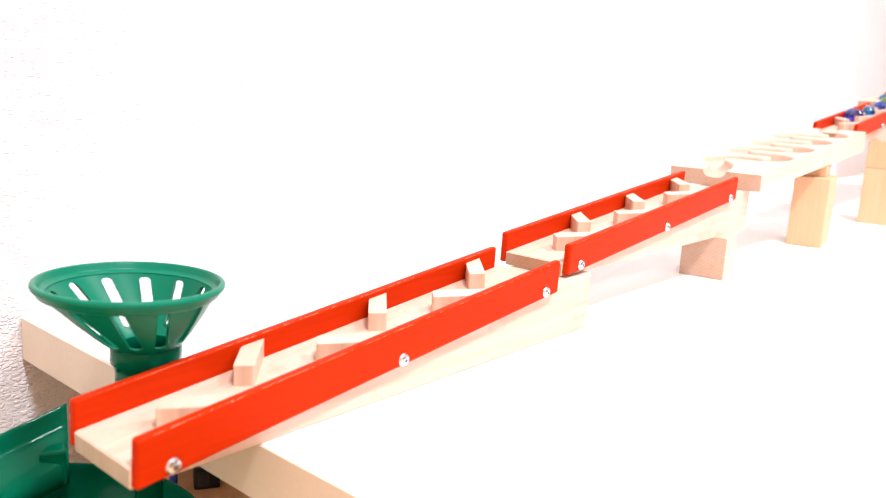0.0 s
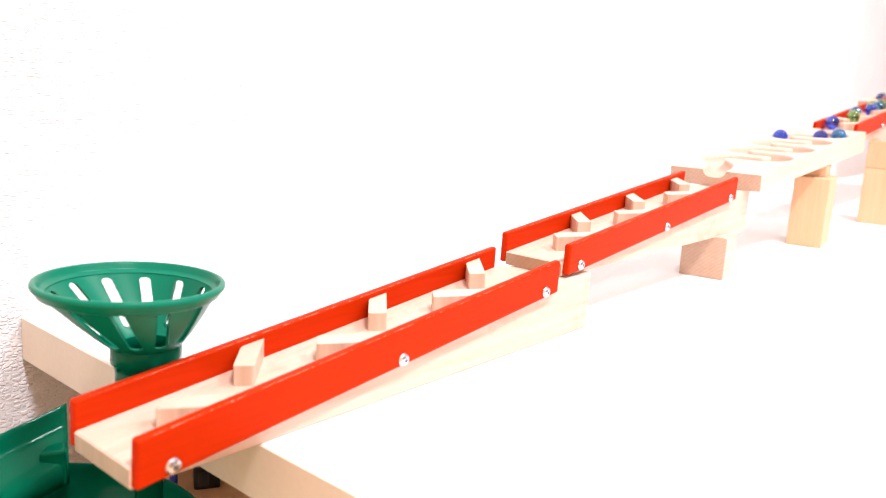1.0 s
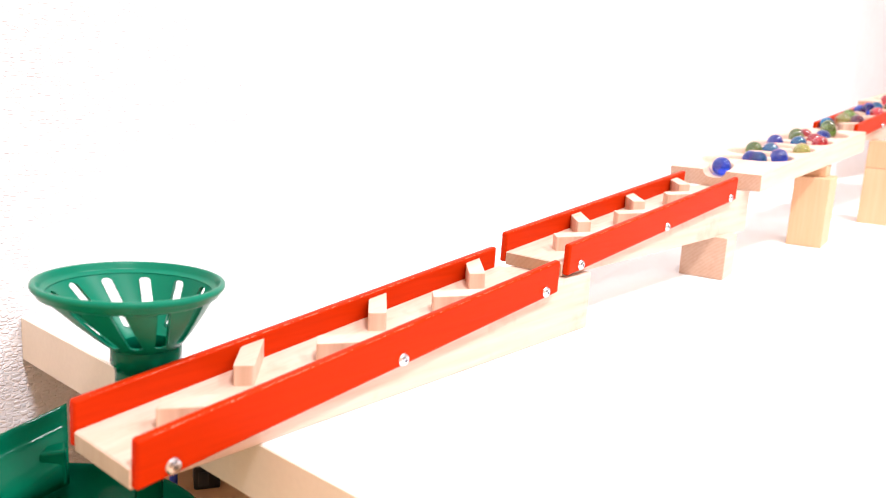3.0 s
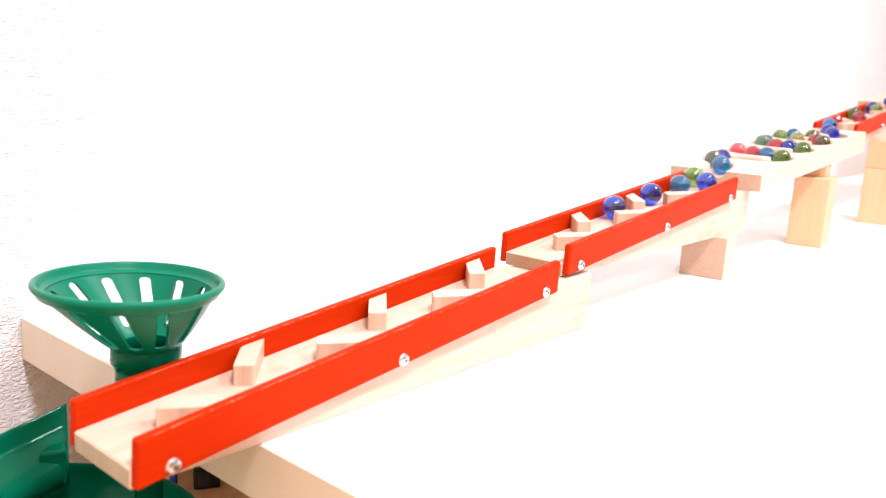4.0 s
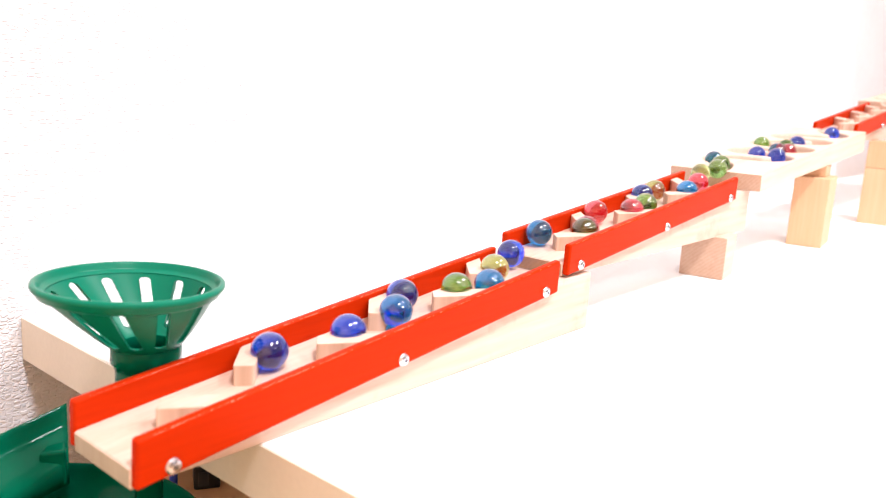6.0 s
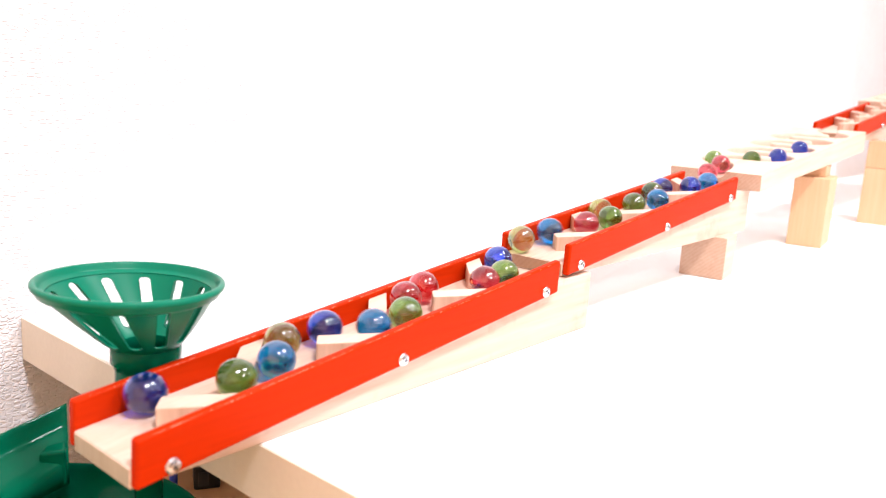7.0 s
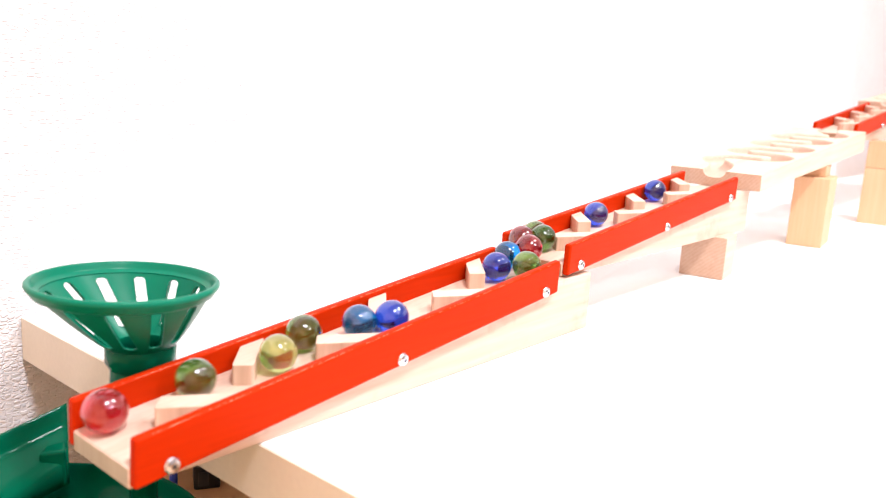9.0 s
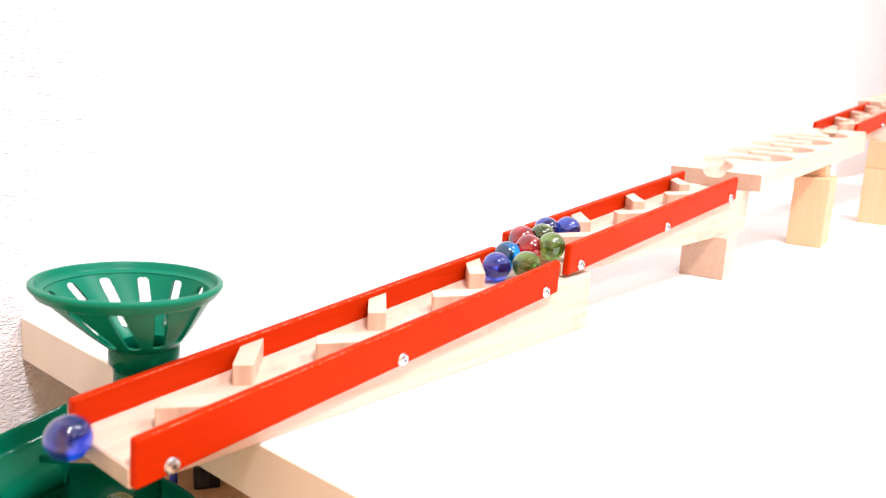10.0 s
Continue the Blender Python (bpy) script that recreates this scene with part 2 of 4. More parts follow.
# thin cream strip: the end face's shade is put into its colour
part("shaded_end", box(TX0, TX0 + 0.001, TY0, WALL_Y - 0.001, -TT, -0.0004), END_SHADE, table, "table end face with shade in its cream colour")
for x, y in ((TX0 + 0.35, -0.54), (TX1 - 0.1, -0.54), (TX0 + 0.35, 0.12), (TX1 - 0.1, 0.12)):
    part("leg", box(x, x + 0.05, y, y + 0.05, FLOOR_Z, -TT, 0.002), LAMINATE, table)

# ---- tracks: wedge, red side boards, slanted baffles, screws ----
R = 0.0081
SLOPE = 0.1126
TAN = math.tan(SLOPE)
EDGE_R = 0.0013
HALF, BT, BH, BL = 0.020, 0.0044, 0.0179, 0.2518
T0, LB = 0.008, 0.2928
FAR = [(0.0582, 0.006), (0.064, -0.0006), (0.0842, 0.0199), (0.072, 0.0199)]
NEAR = [(0.0188, -0.0033), (0.0256, 0.0038), (0.049, -0.0199), (0.0355, -0.0199)]


def board_mesh(y0, y1, thick_bevel):
    """A side board: square to the slope, its ends leaning back a little."""
    ca, sa = math.cos(SLOPE), math.sin(SLOPE)
    base = T0 - 0.00674 / ca

    def at(u, v):
        u = u + 0.138 * v
        return (u * ca - v * sa, base + u * sa + v * ca)
    pts = [at(0, 0), at(BL, 0), at(BL, BH), at(0, BH)]
    return prism(pts, "y", y0, y1, thick_bevel, 6)


def make_track(m, ledge, label, cut):
    track = thing("zigzag_track", m, label, "marble track", "zigzag tracks")
    top = T0 + 0.2500 * TAN
    body = prism([(0, 0), (LB, 0), (LB, ledge), (0.2535, ledge), (0.2535, top), (0, T0)], "y", -HALF, HALF, 0.0006, 1)
    body.faces.ensure_lookup_table()
    for f in body.faces:
        f.material_index = 1 if abs(f.normal.x) > 0.9 else 0
    part("wedge_body", body, [BEECH, cut], track, "pale beech wedge with its cut end showing")
    for side in (1, -1):
        y0, y1 = (HALF, HALF + BT) if side > 0 else (-HALF - BT, -HALF)
        board = part("side_board", board_mesh(y0, y1, EDGE_R), RED, track, "glossy red painted side board with worn edges", True)
        board.modifiers.new("even_shading", "WEIGHTED_NORMAL").mode = "FACE_AREA"
        ca, sa = math.cos(SLOPE), math.sin(SLOPE)
        rng = random.Random(7 + side)
        # pale dashes: chipped paint, with the rounded edge's glints coloured in
        wear = bmesh.new()
        base = T0 - 0.00674 / ca
        inset = 0.293 * EDGE_R - 0.00003
        u = 0.006
        while u < BL - 0.012:
            ln = rng.uniform(0.0006, 0.004) * rng.choice((0.4, 1.0, 1.6))
            w = rng.uniform(0.00003, 0.00015)
            if rng.random() < 0.75:
                pts = []
                for du, dw in ((0, -w), (ln * 0.4, -w * rng.uniform(0.3, 1.4)), (ln, -w * 0.5), (ln * 1.1, w * 0.4), (ln * 0.6, w * rng.uniform(0.3, 1.3)), (ln * 0.2, w)):
                    v = BH - inset + 0.707 * dw
                    q = u + du + 0.138 * v
                    pts.append(wear.verts.new((q * ca - v * sa, y0 + inset + 0.707 * dw, base + q * sa + v * ca)))
                wear.faces.new(pts)
            u += ln + rng.uniform(-0.001, 0.0015)
        tagged(part("wear_glints", wear, WORN_GLINT, board, "chipped orange paint and painted glints along the edge"), kind="stuff")
        if side < 0:
            for u, v in ((0.0134, 0.197), (0.127, 0.167), (0.2391, 0.196)):
                vv = v * BH
                uu = u + 0.138 * vv
                cx, cz = uu * ca - vv * sa, base + uu * sa + vv * ca
                head = lathe([(0.0001, 0.0016), (0.0014, 0.0015), (0.0025, 0.0010), (0.0031, 0.0), (0.0031, -0.0004)], 20)
                # solid dark bars paint the shade of the cross slot
                for w, h in ((0.0019, 0.0005), (0.0005, 0.0019)):
                    bar = bmesh.ops.create_cube(head, size=1, matrix=Matrix.Translation((0, 0, 0.0013)) @ Matrix.Rotation(0.5 + u * 9, 4, "Z") @ Matrix.Diagonal((w, h, 0.0006, 1)))
                    for f in {f for v in bar["verts"] for f in v.link_faces}:
                        f.material_index = 1
                bmesh.ops.transform(head, matrix=Matrix.Translation((cx, y0 - 0.0002, cz)) @ Matrix.Rotation(radians(90), 4, "X"), verts=head.verts)
                part("screw", head, [STEEL, RECESS_SHADE], board, "shiny cross-head screw")
    for k in range(3):
        for pts in (FAR, NEAR):
            lo, hi = -0.002, 0.0086
            bm = bmesh.new()
            rows = []
            for h in (lo, hi):
                rows.append([bm.verts.new((x + 0.075 * k, y, T0 + (x + 0.075 * k) * TAN + h)) for x, y in pts])
            bm.faces.new(rows[0])
            bm.faces.new(rows[1][::-1])
            for i in range(4):
                j = (i + 1) % 4
                bm.faces.new((rows[0][j], rows[0][i], rows[1][i], rows[1][j]))
            bmesh.ops.recalc_face_normals(bm, faces=bm.faces[:])
            upright = [e for e in bm.edges if abs(e.verts[0].co.z - e.verts[1].co.z) > 0.008]
            bmesh.ops.bevel(bm, geom=upright, offset=0.0011, segments=3, affect="EDGES", profile=0.5)
            bmesh.ops.bevel(bm, geom=[e for e in bm.edges if min(v.co.z - T0 - v.co.x * TAN for v in e.verts) > 0.007], offset=0.0003, segments=2, affect="EDGES", profile=0.5)
            for f in bm.faces:
                f.normal_update()
                f.material_index = 1 if abs(f.normal.z) < 0.5 else 0
            part("baffle", bm, [BEECH, BEECH_CUT], track, "slanted beech baffle block")
    return track


def placed(x, y, z, yaw, pitch=0.0):
    return Matrix.Translation((x, y, z)) @ Matrix.Rotation(yaw, 4, "Z") @ Matrix.Rotation(-pitch, 4, "Y")


M1 = placed(0, 0, 0, 0)
M2 = placed(0.26524, 0.00392, 0.03446, 0.0097, -0.00626)
M3 = placed(0.890, 0.0165, 0.1025, 0.02)
track_end = make_track(M1, 0.0342, "beech zigzag track with red side boards overhanging the table edge", BEECH_GREY)
make_track(M2, 0.0345, "beech zigzag track with red side boards stepping onto the next track", BEECH_BROWN)
make_track(M3, 0.0345, "beech zigzag track with red side boards on a tall block pillar", BEECH_BROWN)

# ---- the serpentine board: a thick beech plank with a winding round groove ----
SL, SW, ST = 0.337, 0.0765, 0.0137
SERP_X = [(0.337, 0.036), (0.318, 0.034), (0.303, 0.026)]
for k in (3, 2, 1, 0):
    c = 0.0945 + 0.0625 * k
    SERP_X += [(c + 0.0085, 0.0150), (c, 0.0128), (c - 0.0085, 0.0150), (c - 0.0148, 0.025), (c - 0.0158, 0.038), (c - 0.0165, 0.051), (c - 0.0230, 0.0610), (c - 0.0315, 0.0632)]
    if k:
        SERP_X += [(c - 0.0400, 0.0610), (c - 0.0462, 0.051), (c - 0.0470, 0.038), (c - 0.0476, 0.025)]
SERP_X += [(0.052, 0.0585), (0.042, 0.0500), (0.032, 0.0440), (0.016, 0.0395), (0.0, 0.0378)]


def smooth_line(points, step=0.0015):
    """Catmull-Rom through the points, walked in even steps."""
    pts = [np.array(p, float) for p in points]
    pts = [2 * pts[0] - pts[1]] + pts + [2 * pts[-1] - pts[-2]]
    out = []
    for i in range(1, len(pts) - 2):
        a, b, c, e = pts[i - 1:i + 3]
        n = max(2, int(np.linalg.norm(c - b) / step))
        for k in range(n):
            t = k / n
            out.append(0.5 * (2 * b + (c - a) * t + (2 * a - 5 * b + 4 * c - e) * t * t + (3 * b - a - 3 * c + e) * t ** 3))
    out.append(pts[-2])
    return np.array(out)


SERP_LINE = smooth_line(SERP_X)
GROOVE_R, GROOVE_D = 0.0098, 0.0092


def make_serpentine(m, label):
    board = thing("serpentine_board", m, label, "marble track", "serpentine boards")
    nx, ny = 480, 112
    verts, faces, idx = [], [], {}
    ys = -0.002 + (SW + 0.002) * np.arange(ny + 1) / ny
    for i in range(nx + 1):
        x = SL * i / nx
        near = SERP_LINE[np.abs(SERP_LINE[:, 0] - x) < 0.012]
        for j in range(ny + 1):
            dist = np.hypot(near[:, 0] - x, near[:, 1] - ys[j]).min() if len(near) else 1.0
            fall = max(0.0, 1 - x / 0.025)
            z = -GROOVE_D * (1 - 0.33 * fall) * math.sqrt(max(0.0, 1 - (dist / GROOVE_R) ** 3)) if dist < GROOVE_R else 0.0
            idx[i, j] = len(verts)
            verts.append((x, ys[j], z))
    for i in range(nx):
        for j in range(ny):
            faces.append((idx[i, j], idx[i + 1, j], idx[i + 1, j + 1], idx[i, j + 1]))
    ntop = len(faces)
    ring = [(i, 0) for i in range(nx)] + [(nx, j) for j in range(ny)] + [(i, ny) for i in range(nx, 0, -1)] + [(0, j) for j in range(ny, 0, -1)]
    low = {}
    for key in ring:
        x, y, z = verts[idx[key]]
        low[key] = len(verts)
        verts.append((x, y, -ST - 0.0085 * x / SL))
    for a, b in zip(ring, ring[1:] + ring[:1]):
        faces.append((idx[b], idx[a], low[a], low[b]))
    faces.append([low[k] for k in ring][::-1])
    me = bpy.data.meshes.new("plank")
    me.from_pydata(verts, [], faces)
    me.materials.append(BEECH_PALE)
    me.materials.append(BEECH_END)
    me.materials.append(BEECH_GROOVE_SHADE)
    for n, p in enumerate(me.polygons):
        p.use_smooth = n < ntop
        # faces below the top take the wood with shade painted in
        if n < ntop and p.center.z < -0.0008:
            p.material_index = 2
        if n >= ntop and abs(p.normal.x) > 0.9:
            p.material_index = 1
    plank = new("plank", me)
    plank.parent = board
    return board


SERP_YAW, SERP_PITCH = 0.01807, radians(5.675)
MS = placed(0.5455, -0.0236, 0.0812, SERP_YAW, SERP_PITCH)
make_serpentine(MS, "thick beech plank with a winding rounded marble groove")
MS2 = placed(1.150, -0.017, 0.151, 0.02, SERP_PITCH)
make_serpentine(MS2, "thick beech plank with a winding groove beyond the far track")


# ---- beech block pillars under the run ----
def make_block(name, m, sx, sy, h, label, face):
    ob = mesh_object(name, box(0, sx, -sy / 2, sy / 2, 0, h, 0.0008, 2), face)
    for p in ob.data.polygons:
        p.material_index = 1 if len(face) > 1 and abs(p.normal.x) > 0.9 else 0
    ob.matrix_world = m
    return tagged(ob, label, "toy block", "support blocks")


make_block("support_block", placed(0.4912, -0.0065, 0, 0.14), 0.032, 0.0350, 0.0340, "short beech block with oak-like end grain under the track", [BEECH, BEECH_END])
make_block("pillar_block", placed(0.7240, -0.0145, 0, 0.14), 0.0540, 0.0330, 0.0700, "tall upright beech block under the grooved plank", [BEECH_LEG])
make_block("wedge_block", placed(0.7380, -0.0085, 0.0702, 0.14), 0.0300, 0.0280, 0.0112, "flat beech block stacked on the pillar", [BEECH_LEG])
make_block("pillar_block", placed(0.9775, -0.0190, 0, 0.14), 0.0540, 0.0330, 0.0690, "tall upright beech block under the far track", [BEECH_LEG])
make_block("pillar_block", placed(0.9775, -0.0190, 0.0692, 0.14), 0.0540, 0.0330, 0.0328, "beech block stacked on the far pillar", [BEECH_LEG])

# ---- green plastic funnel tower and catching dish ----
FX, FY = 0.0411, 0.0419
tower = thing("funnel_tower", pose(FX, FY, 0.0), "green plastic marble funnel tower beside the table end", "marble funnel")
NECK_Z, RIM_Z, RIM_R = 0.0265, 0.0554, 0.0364
OX, OY = -0.0068, -0.0011


def tipped(v, t):
    """The rim leans a little toward the room."""
    dx, dy = v.co.x - OX, v.co.y - OY
    v.co.z += t * (-0.013 * (0.48 * dx + 0.876 * dy) + 0.030 * (0.48 * dy - 0.876 * dx))


def funnel_mesh():
    """A lopsided cone with long round-ended slots cut through its wall."""
    steps, nlev = 360, 110
    bm = bmesh.new()
    height = RIM_Z - 0.0046 - NECK_Z
    prof = []
    for k in range(nlev + 1):
        t = k / nlev
        prof.append((0.0135 + (RIM_R - 0.0032 - 0.0135) * t ** 0.87, NECK_Z + height * t, OX * t, OY * t, t))

    def bearing(k, r):
        """Columns crowd so that each slot keeps one width from end to end."""
        o = (k - 22 + 15) % 30 - 15
        half = math.degrees(0.0025 / r)
        a = abs(o) * half / 5 if abs(o) <= 5 else half + (abs(o) - 5) * (15 - half) / 10
        return radians(k - o + math.copysign(a, o))
    shells = []
    for thick in (0.0, -0.0020):
        rings = []
        for r, z, dx, dy, t in prof:
            ring = []
            for k in range(steps):
                a = bearing(k, r)
                ring.append(bm.verts.new((dx + (r + thick) * math.cos(a), dy + (r + thick) * math.sin(a), z)))
            for v in ring:
                tipped(v, t)
            rings.append(ring)
        shells.append(rings)

    def slot(k, lev):
        if not 0 <= lev < nlev:
            return False
        t = (lev + 0.5) / nlev
        off = ((k - 22 + 15) % 30 - 14.5) / 5.0
        along = (t - 0.545) / 0.40
        end = max(0.0, (abs(along) - 0.86) / 0.14)
        return abs(off) < 1 and off * off + end * end < 1
    for s, rings in enumerate(shells):
        for lev in range(nlev):
            for k in range(steps):
                if slot(k, lev):
                    continue
                j = (k + 1) % steps
                q = (rings[lev][k], rings[lev][j], rings[lev + 1][j], rings[lev + 1][k])
                bm.faces.new(q if s == 0 else q[::-1])
    o, i = shells
    for lev in range(nlev):
        for k in range(steps):
            if not slot(k, lev):
                continue
            j = (k + 1) % steps
            if not slot((k - 1) % steps, lev):
                bm.faces.new((o[lev][k], o[lev + 1][k], i[lev + 1][k], i[lev][k]))
            if not slot(j, lev):
                bm.faces.new((o[lev][j], i[lev][j], i[lev + 1][j], o[lev + 1][j]))
            if not slot(k, lev - 1):
                bm.faces.new((o[lev][k], i[lev][k], i[lev][j], o[lev][j]))
            if not slot(k, lev + 1):
                bm.faces.new((o[lev + 1][k], o[lev + 1][j], i[lev + 1][j], i[lev + 1][k]))
    bmesh.ops.delete(bm, geom=[v for v in bm.verts if not v.link_faces], context="VERTS")
    return bm


part("cone", funnel_mesh(), GREEN_SATIN, tower, "slotted green cone", True)
RIM_PROFILE = [(-0.0052, -0.0042), (-0.0034, -0.0034), (-0.0027, -0.0026), (-0.0022, -0.0006), (-0.0017, -0.0001), (-0.0011, 0.0), (-0.0004, -0.0002), (0.0001, -0.0008),
               (0.0002, -0.0018), (-0.0002, -0.0026), (-0.0009, -0.0033), (-0.0014, -0.0040), (-0.0020, -0.0052), (-0.0030, -0.0058), (-0.0046, -0.0064), (-0.0052, -0.0042)]
rim_mesh = lathe([(RIM_R + r, RIM_Z + z, OX, OY) for r, z in RIM_PROFILE], 128)
for v in rim_mesh.verts:
    tipped(v, 1.0)
part("rim", rim_mesh, GREEN_SATIN, tower, "", True)
part("collar", lathe([(0.0136, NECK_Z + 0.001), (0.0142, NECK_Z - 0.0005), (0.0142, NECK_Z - 0.0065), (0.0128, NECK_Z - 0.0075), (0.0128, NECK_Z - 0.009), (0.010, NECK_Z - 0.009), (0.010, NECK_Z + 0.001)], 48), GREEN, tower, "", True)
part("pole", lathe([(0.0122, NECK_Z - 0.008), (0.0128, 0.006), (0.0128, 0.0), (0.0060, -0.006), (0.0055, -0.12), (0.001, -0.12)], 48), GREEN, tower, "", True)

DISH_X, DISH_Y, DISH_R = -0.016, 0.050, 0.079


def dish_mesh():
    """A round tray with a hollow curved wall."""
    bm = bmesh.new()
    steps = 180
    cols = []
    for k in range(steps):
        a = 2 * math.pi * k / steps
        top = -0.0495
        ring = [(0.0, -0.0682)]
        for q in range(12):
            f = radians(90 - 90 * q / 11)
            ring.append((0.030 + 0.0470 * math.cos(f), -0.068 + (top + 0.068) * (1 - math.sin(f))))
        ring += [(DISH_R - 0.0012, top + 0.0004), (DISH_R - 0.0003, top + 0.0002), (DISH_R, top - 0.001), (DISH_R - 0.002, -0.066), (0.062, -0.083), (0.0, -0.088)]
        cols.append([bm.verts.new((r * math.cos(a), r * math.sin(a), z)) for r, z in ring])
    for k in range(steps):
        a, b = cols[k], cols[(k + 1) % steps]
        for i in range(len(a) - 1):
            bm.faces.new((a[i], b[i], b[i + 1], a[i + 1]))
    bmesh.ops.remove_doubles(bm, verts=bm.verts[:], dist=1e-6)
    bmesh.ops.recalc_face_normals(bm, faces=bm.faces[:])
    return bm


dish = thing("catching_dish", pose(DISH_X, DISH_Y, 0), "round green plastic catching dish with a cut-down rim", "marble dish")
part("tray", dish_mesh(), GREEN, dish, "", True)


def chute_mesh():
    """A tall curved side wall that runs into a shallow gutter."""
    course = smooth_line([(0.0374, 0.1094, 0.0), (0.0209, 0.1061, -0.0020), (0.0050, 0.1029, -0.0038), (-0.020, 0.0970, -0.0066), (-0.045, 0.0850, -0.0085), (-0.072, 0.0610, -0.0095)], 0.003)
    line, drop = course[:, :2], course[:, 2]
    prof = [(-0.0016, -0.0495), (-0.0016, -0.0204), (-0.0010, -0.0196), (0.0, -0.0198), (0.0005, -0.0225), (0.0011, -0.0248), (0.0017, -0.0264), (0.0024, -0.0275), (0.0033, -0.0285), (0.0044, -0.0293), (0.0058, -0.0300),
            (0.0080, -0.0308), (0.0110, -0.0322), (0.0145, -0.0338), (0.0205, -0.0370), (0.0220, -0.0386), (0.0226, -0.0495)]
    bm = bmesh.new()
    rows = []
    for k in range(len(line)):
        a, b = line[max(0, k - 1)], line[min(len(line) - 1, k + 1)]
        t = (b - a) / np.linalg.norm(b - a)
        n = np.array((-t[1], t[0]))
        cut = max(0.0, 1 - k * 0.003 / 0.045)
        n = n * (1 - cut) + np.array((-0.403, -0.915)) * cut
        rows.append([bm.verts.new((line[k][0] + n[0] * q - DISH_X, line[k][1] + n[1] * q - DISH_Y, z + drop[k] * (z > -0.049))) for q, z in prof])
    for a, b in zip(rows, rows[1:]):
        for i in range(len(prof)):
            j = (i + 1) % len(prof)
            bm.faces.new((a[i], a[j], b[j], b[i]))
    bm.faces.new(rows[0])
    bm.faces.new(rows[-1][::-1])
    bmesh.ops.recalc_face_normals(bm, faces=bm.faces[:])
    for f in bm.faces:
        f.smooth = len(f.verts) == 4
    return bm


part("chute_wall", chute_mesh(), GREEN, dish)
step = prism([(0.0163, 0.0919), (0.0265, 0.0873), (0.0315, 0.0980), (0.0222, 0.0983)], "z", -0.0495, -0.0322, 0.0014, 3)
bmesh.ops.translate(step, vec=(-DISH_X, -DISH_Y, 0), verts=step.verts)
part("chute_step", step, GREEN, dish)
part("foot", lathe([(0.05, -0.084), (0.046, -0.12), (0.001, -0.12)], 48), GREEN, dish, "", True)

# ---- the low wooden box under the table end that carries tower and dish ----
stand = thing("low_cabinet", pose(0, 0, 0), "brown wooden cabinet below the table end", "cabinet")
# unseen front part is added to bounce warm light under the table
part("cabinet_top", box(-0.35, 0.55, -0.42, WALL_Y - 0.004, -0.14, -0.12, 0.0015), CABINET, stand)
part("cabinet_body", box(-0.34, 0.54, -0.41, WALL_Y - 0.006, FLOOR_Z, -0.14, 0.0015), CABINET, stand)
strip = thing("power_adapter", pose(0.1355, 0.1574, -0.12, 0, 0, -30), "black plastic power adapter on the cabinet", "power adapter")
part("housing", box(0, 0.0160, 0, 0.02, 0, 0.0150, 0.0012), BLACK, strip)
part("socket", box(0.0025, 0.0090, -0.0006, 0.001, 0.003, 0.012, 0.0003), RECESS_SHADE, strip)
peg = mesh_object("blue_peg", lathe([(0.0005, 0.0), (0.0024, 0.0), (0.0024, 0.03), (0.0005, 0.03)], 20), BLUE_PLASTIC, None, "", True)
peg.matrix_world = pose(0.1170, 0.1500, -0.12)
tagged(peg, "blue plastic peg standing on the cabinet", "plastic peg")

# ---- the way of the marbles: one line down the whole run ----
ZIG = [(0.252, 0.006), (0.240, 0.008), (0.2197, -0.0063), (0.215, -0.009), (0.207, -0.0119), (0.2023, -0.0119), (0.1813, 0.0095), (0.1756, 0.0119), (0.171, 0.0119),
       (0.163, 0.0119), (0.1447, -0.0063), (0.140, -0.009), (0.132, -0.0119), (0.1273, -0.0119), (0.1063, 0.0095), (0.1006, 0.0119), (0.096, 0.0119),
       (0.088, 0.0119), (0.0697, -0.0063), (0.065, -0.009), (0.057, -0.0119), (0.0523, -0.0119), (0.0313, 0.0095), (0.0256, 0.0119), (0.020, 0.0115),
       (0.010, 0.0095), (0.0, 0.0080)]


def track_line(m):
    ca, sa = math.cos(SLOPE), math.sin(SLOPE)
    out = []
    for x, y in smooth_line(ZIG, 0.003):
        v = m @ Vector((x - sa * R, y, T0 + x * TAN + R * ca))
        out.append(tuple(v))
    return out


def serp_line(m):
    return [tuple(m @ Vector((x, y, -0.0008 + 0.003 * max(0.0, 1 - x / 0.025)))) for x, y in SERP_LINE[::2]]


def way_points():
    up = serp_line(MS2)[:-2]
    t3, sp, t2, t1 = track_line(M3), serp_line(MS), track_line(M2), track_line(M1)
    e = np.array(t1[-1])
    fall = []
    vx, vy, g = -0.30, -0.02, 9.8
    for k in range(1, 10):
        t = 0.012 * k
        fall.append((e[0] + vx * t, e[1] + vy * t, e[2] - 0.08 * t - 0.5 * g * t * t))
    rest = []
    for k in range(140):
        a = radians(-92 + 9 * k)
        r = 0.056 if k < 38 else max(0.020, 0.056 - 0.0009 * (k - 38))
        rest.append((DISH_X + r * math.cos(a), DISH_Y + r * math.sin(a), -0.0563 if r > 0.05 else -0.0598))
    pts = up + t3 + sp[2:] + t2 + t1 + fall + rest
    return np.array(pts)


WAY = way_points()
WAY_S = np.concatenate([[0], np.cumsum(np.linalg.norm(np.diff(WAY, axis=0), axis=1))])


def on_way(s):
    return np.array([np.interp(s, WAY_S, WAY[:, k]) for k in range(3)])


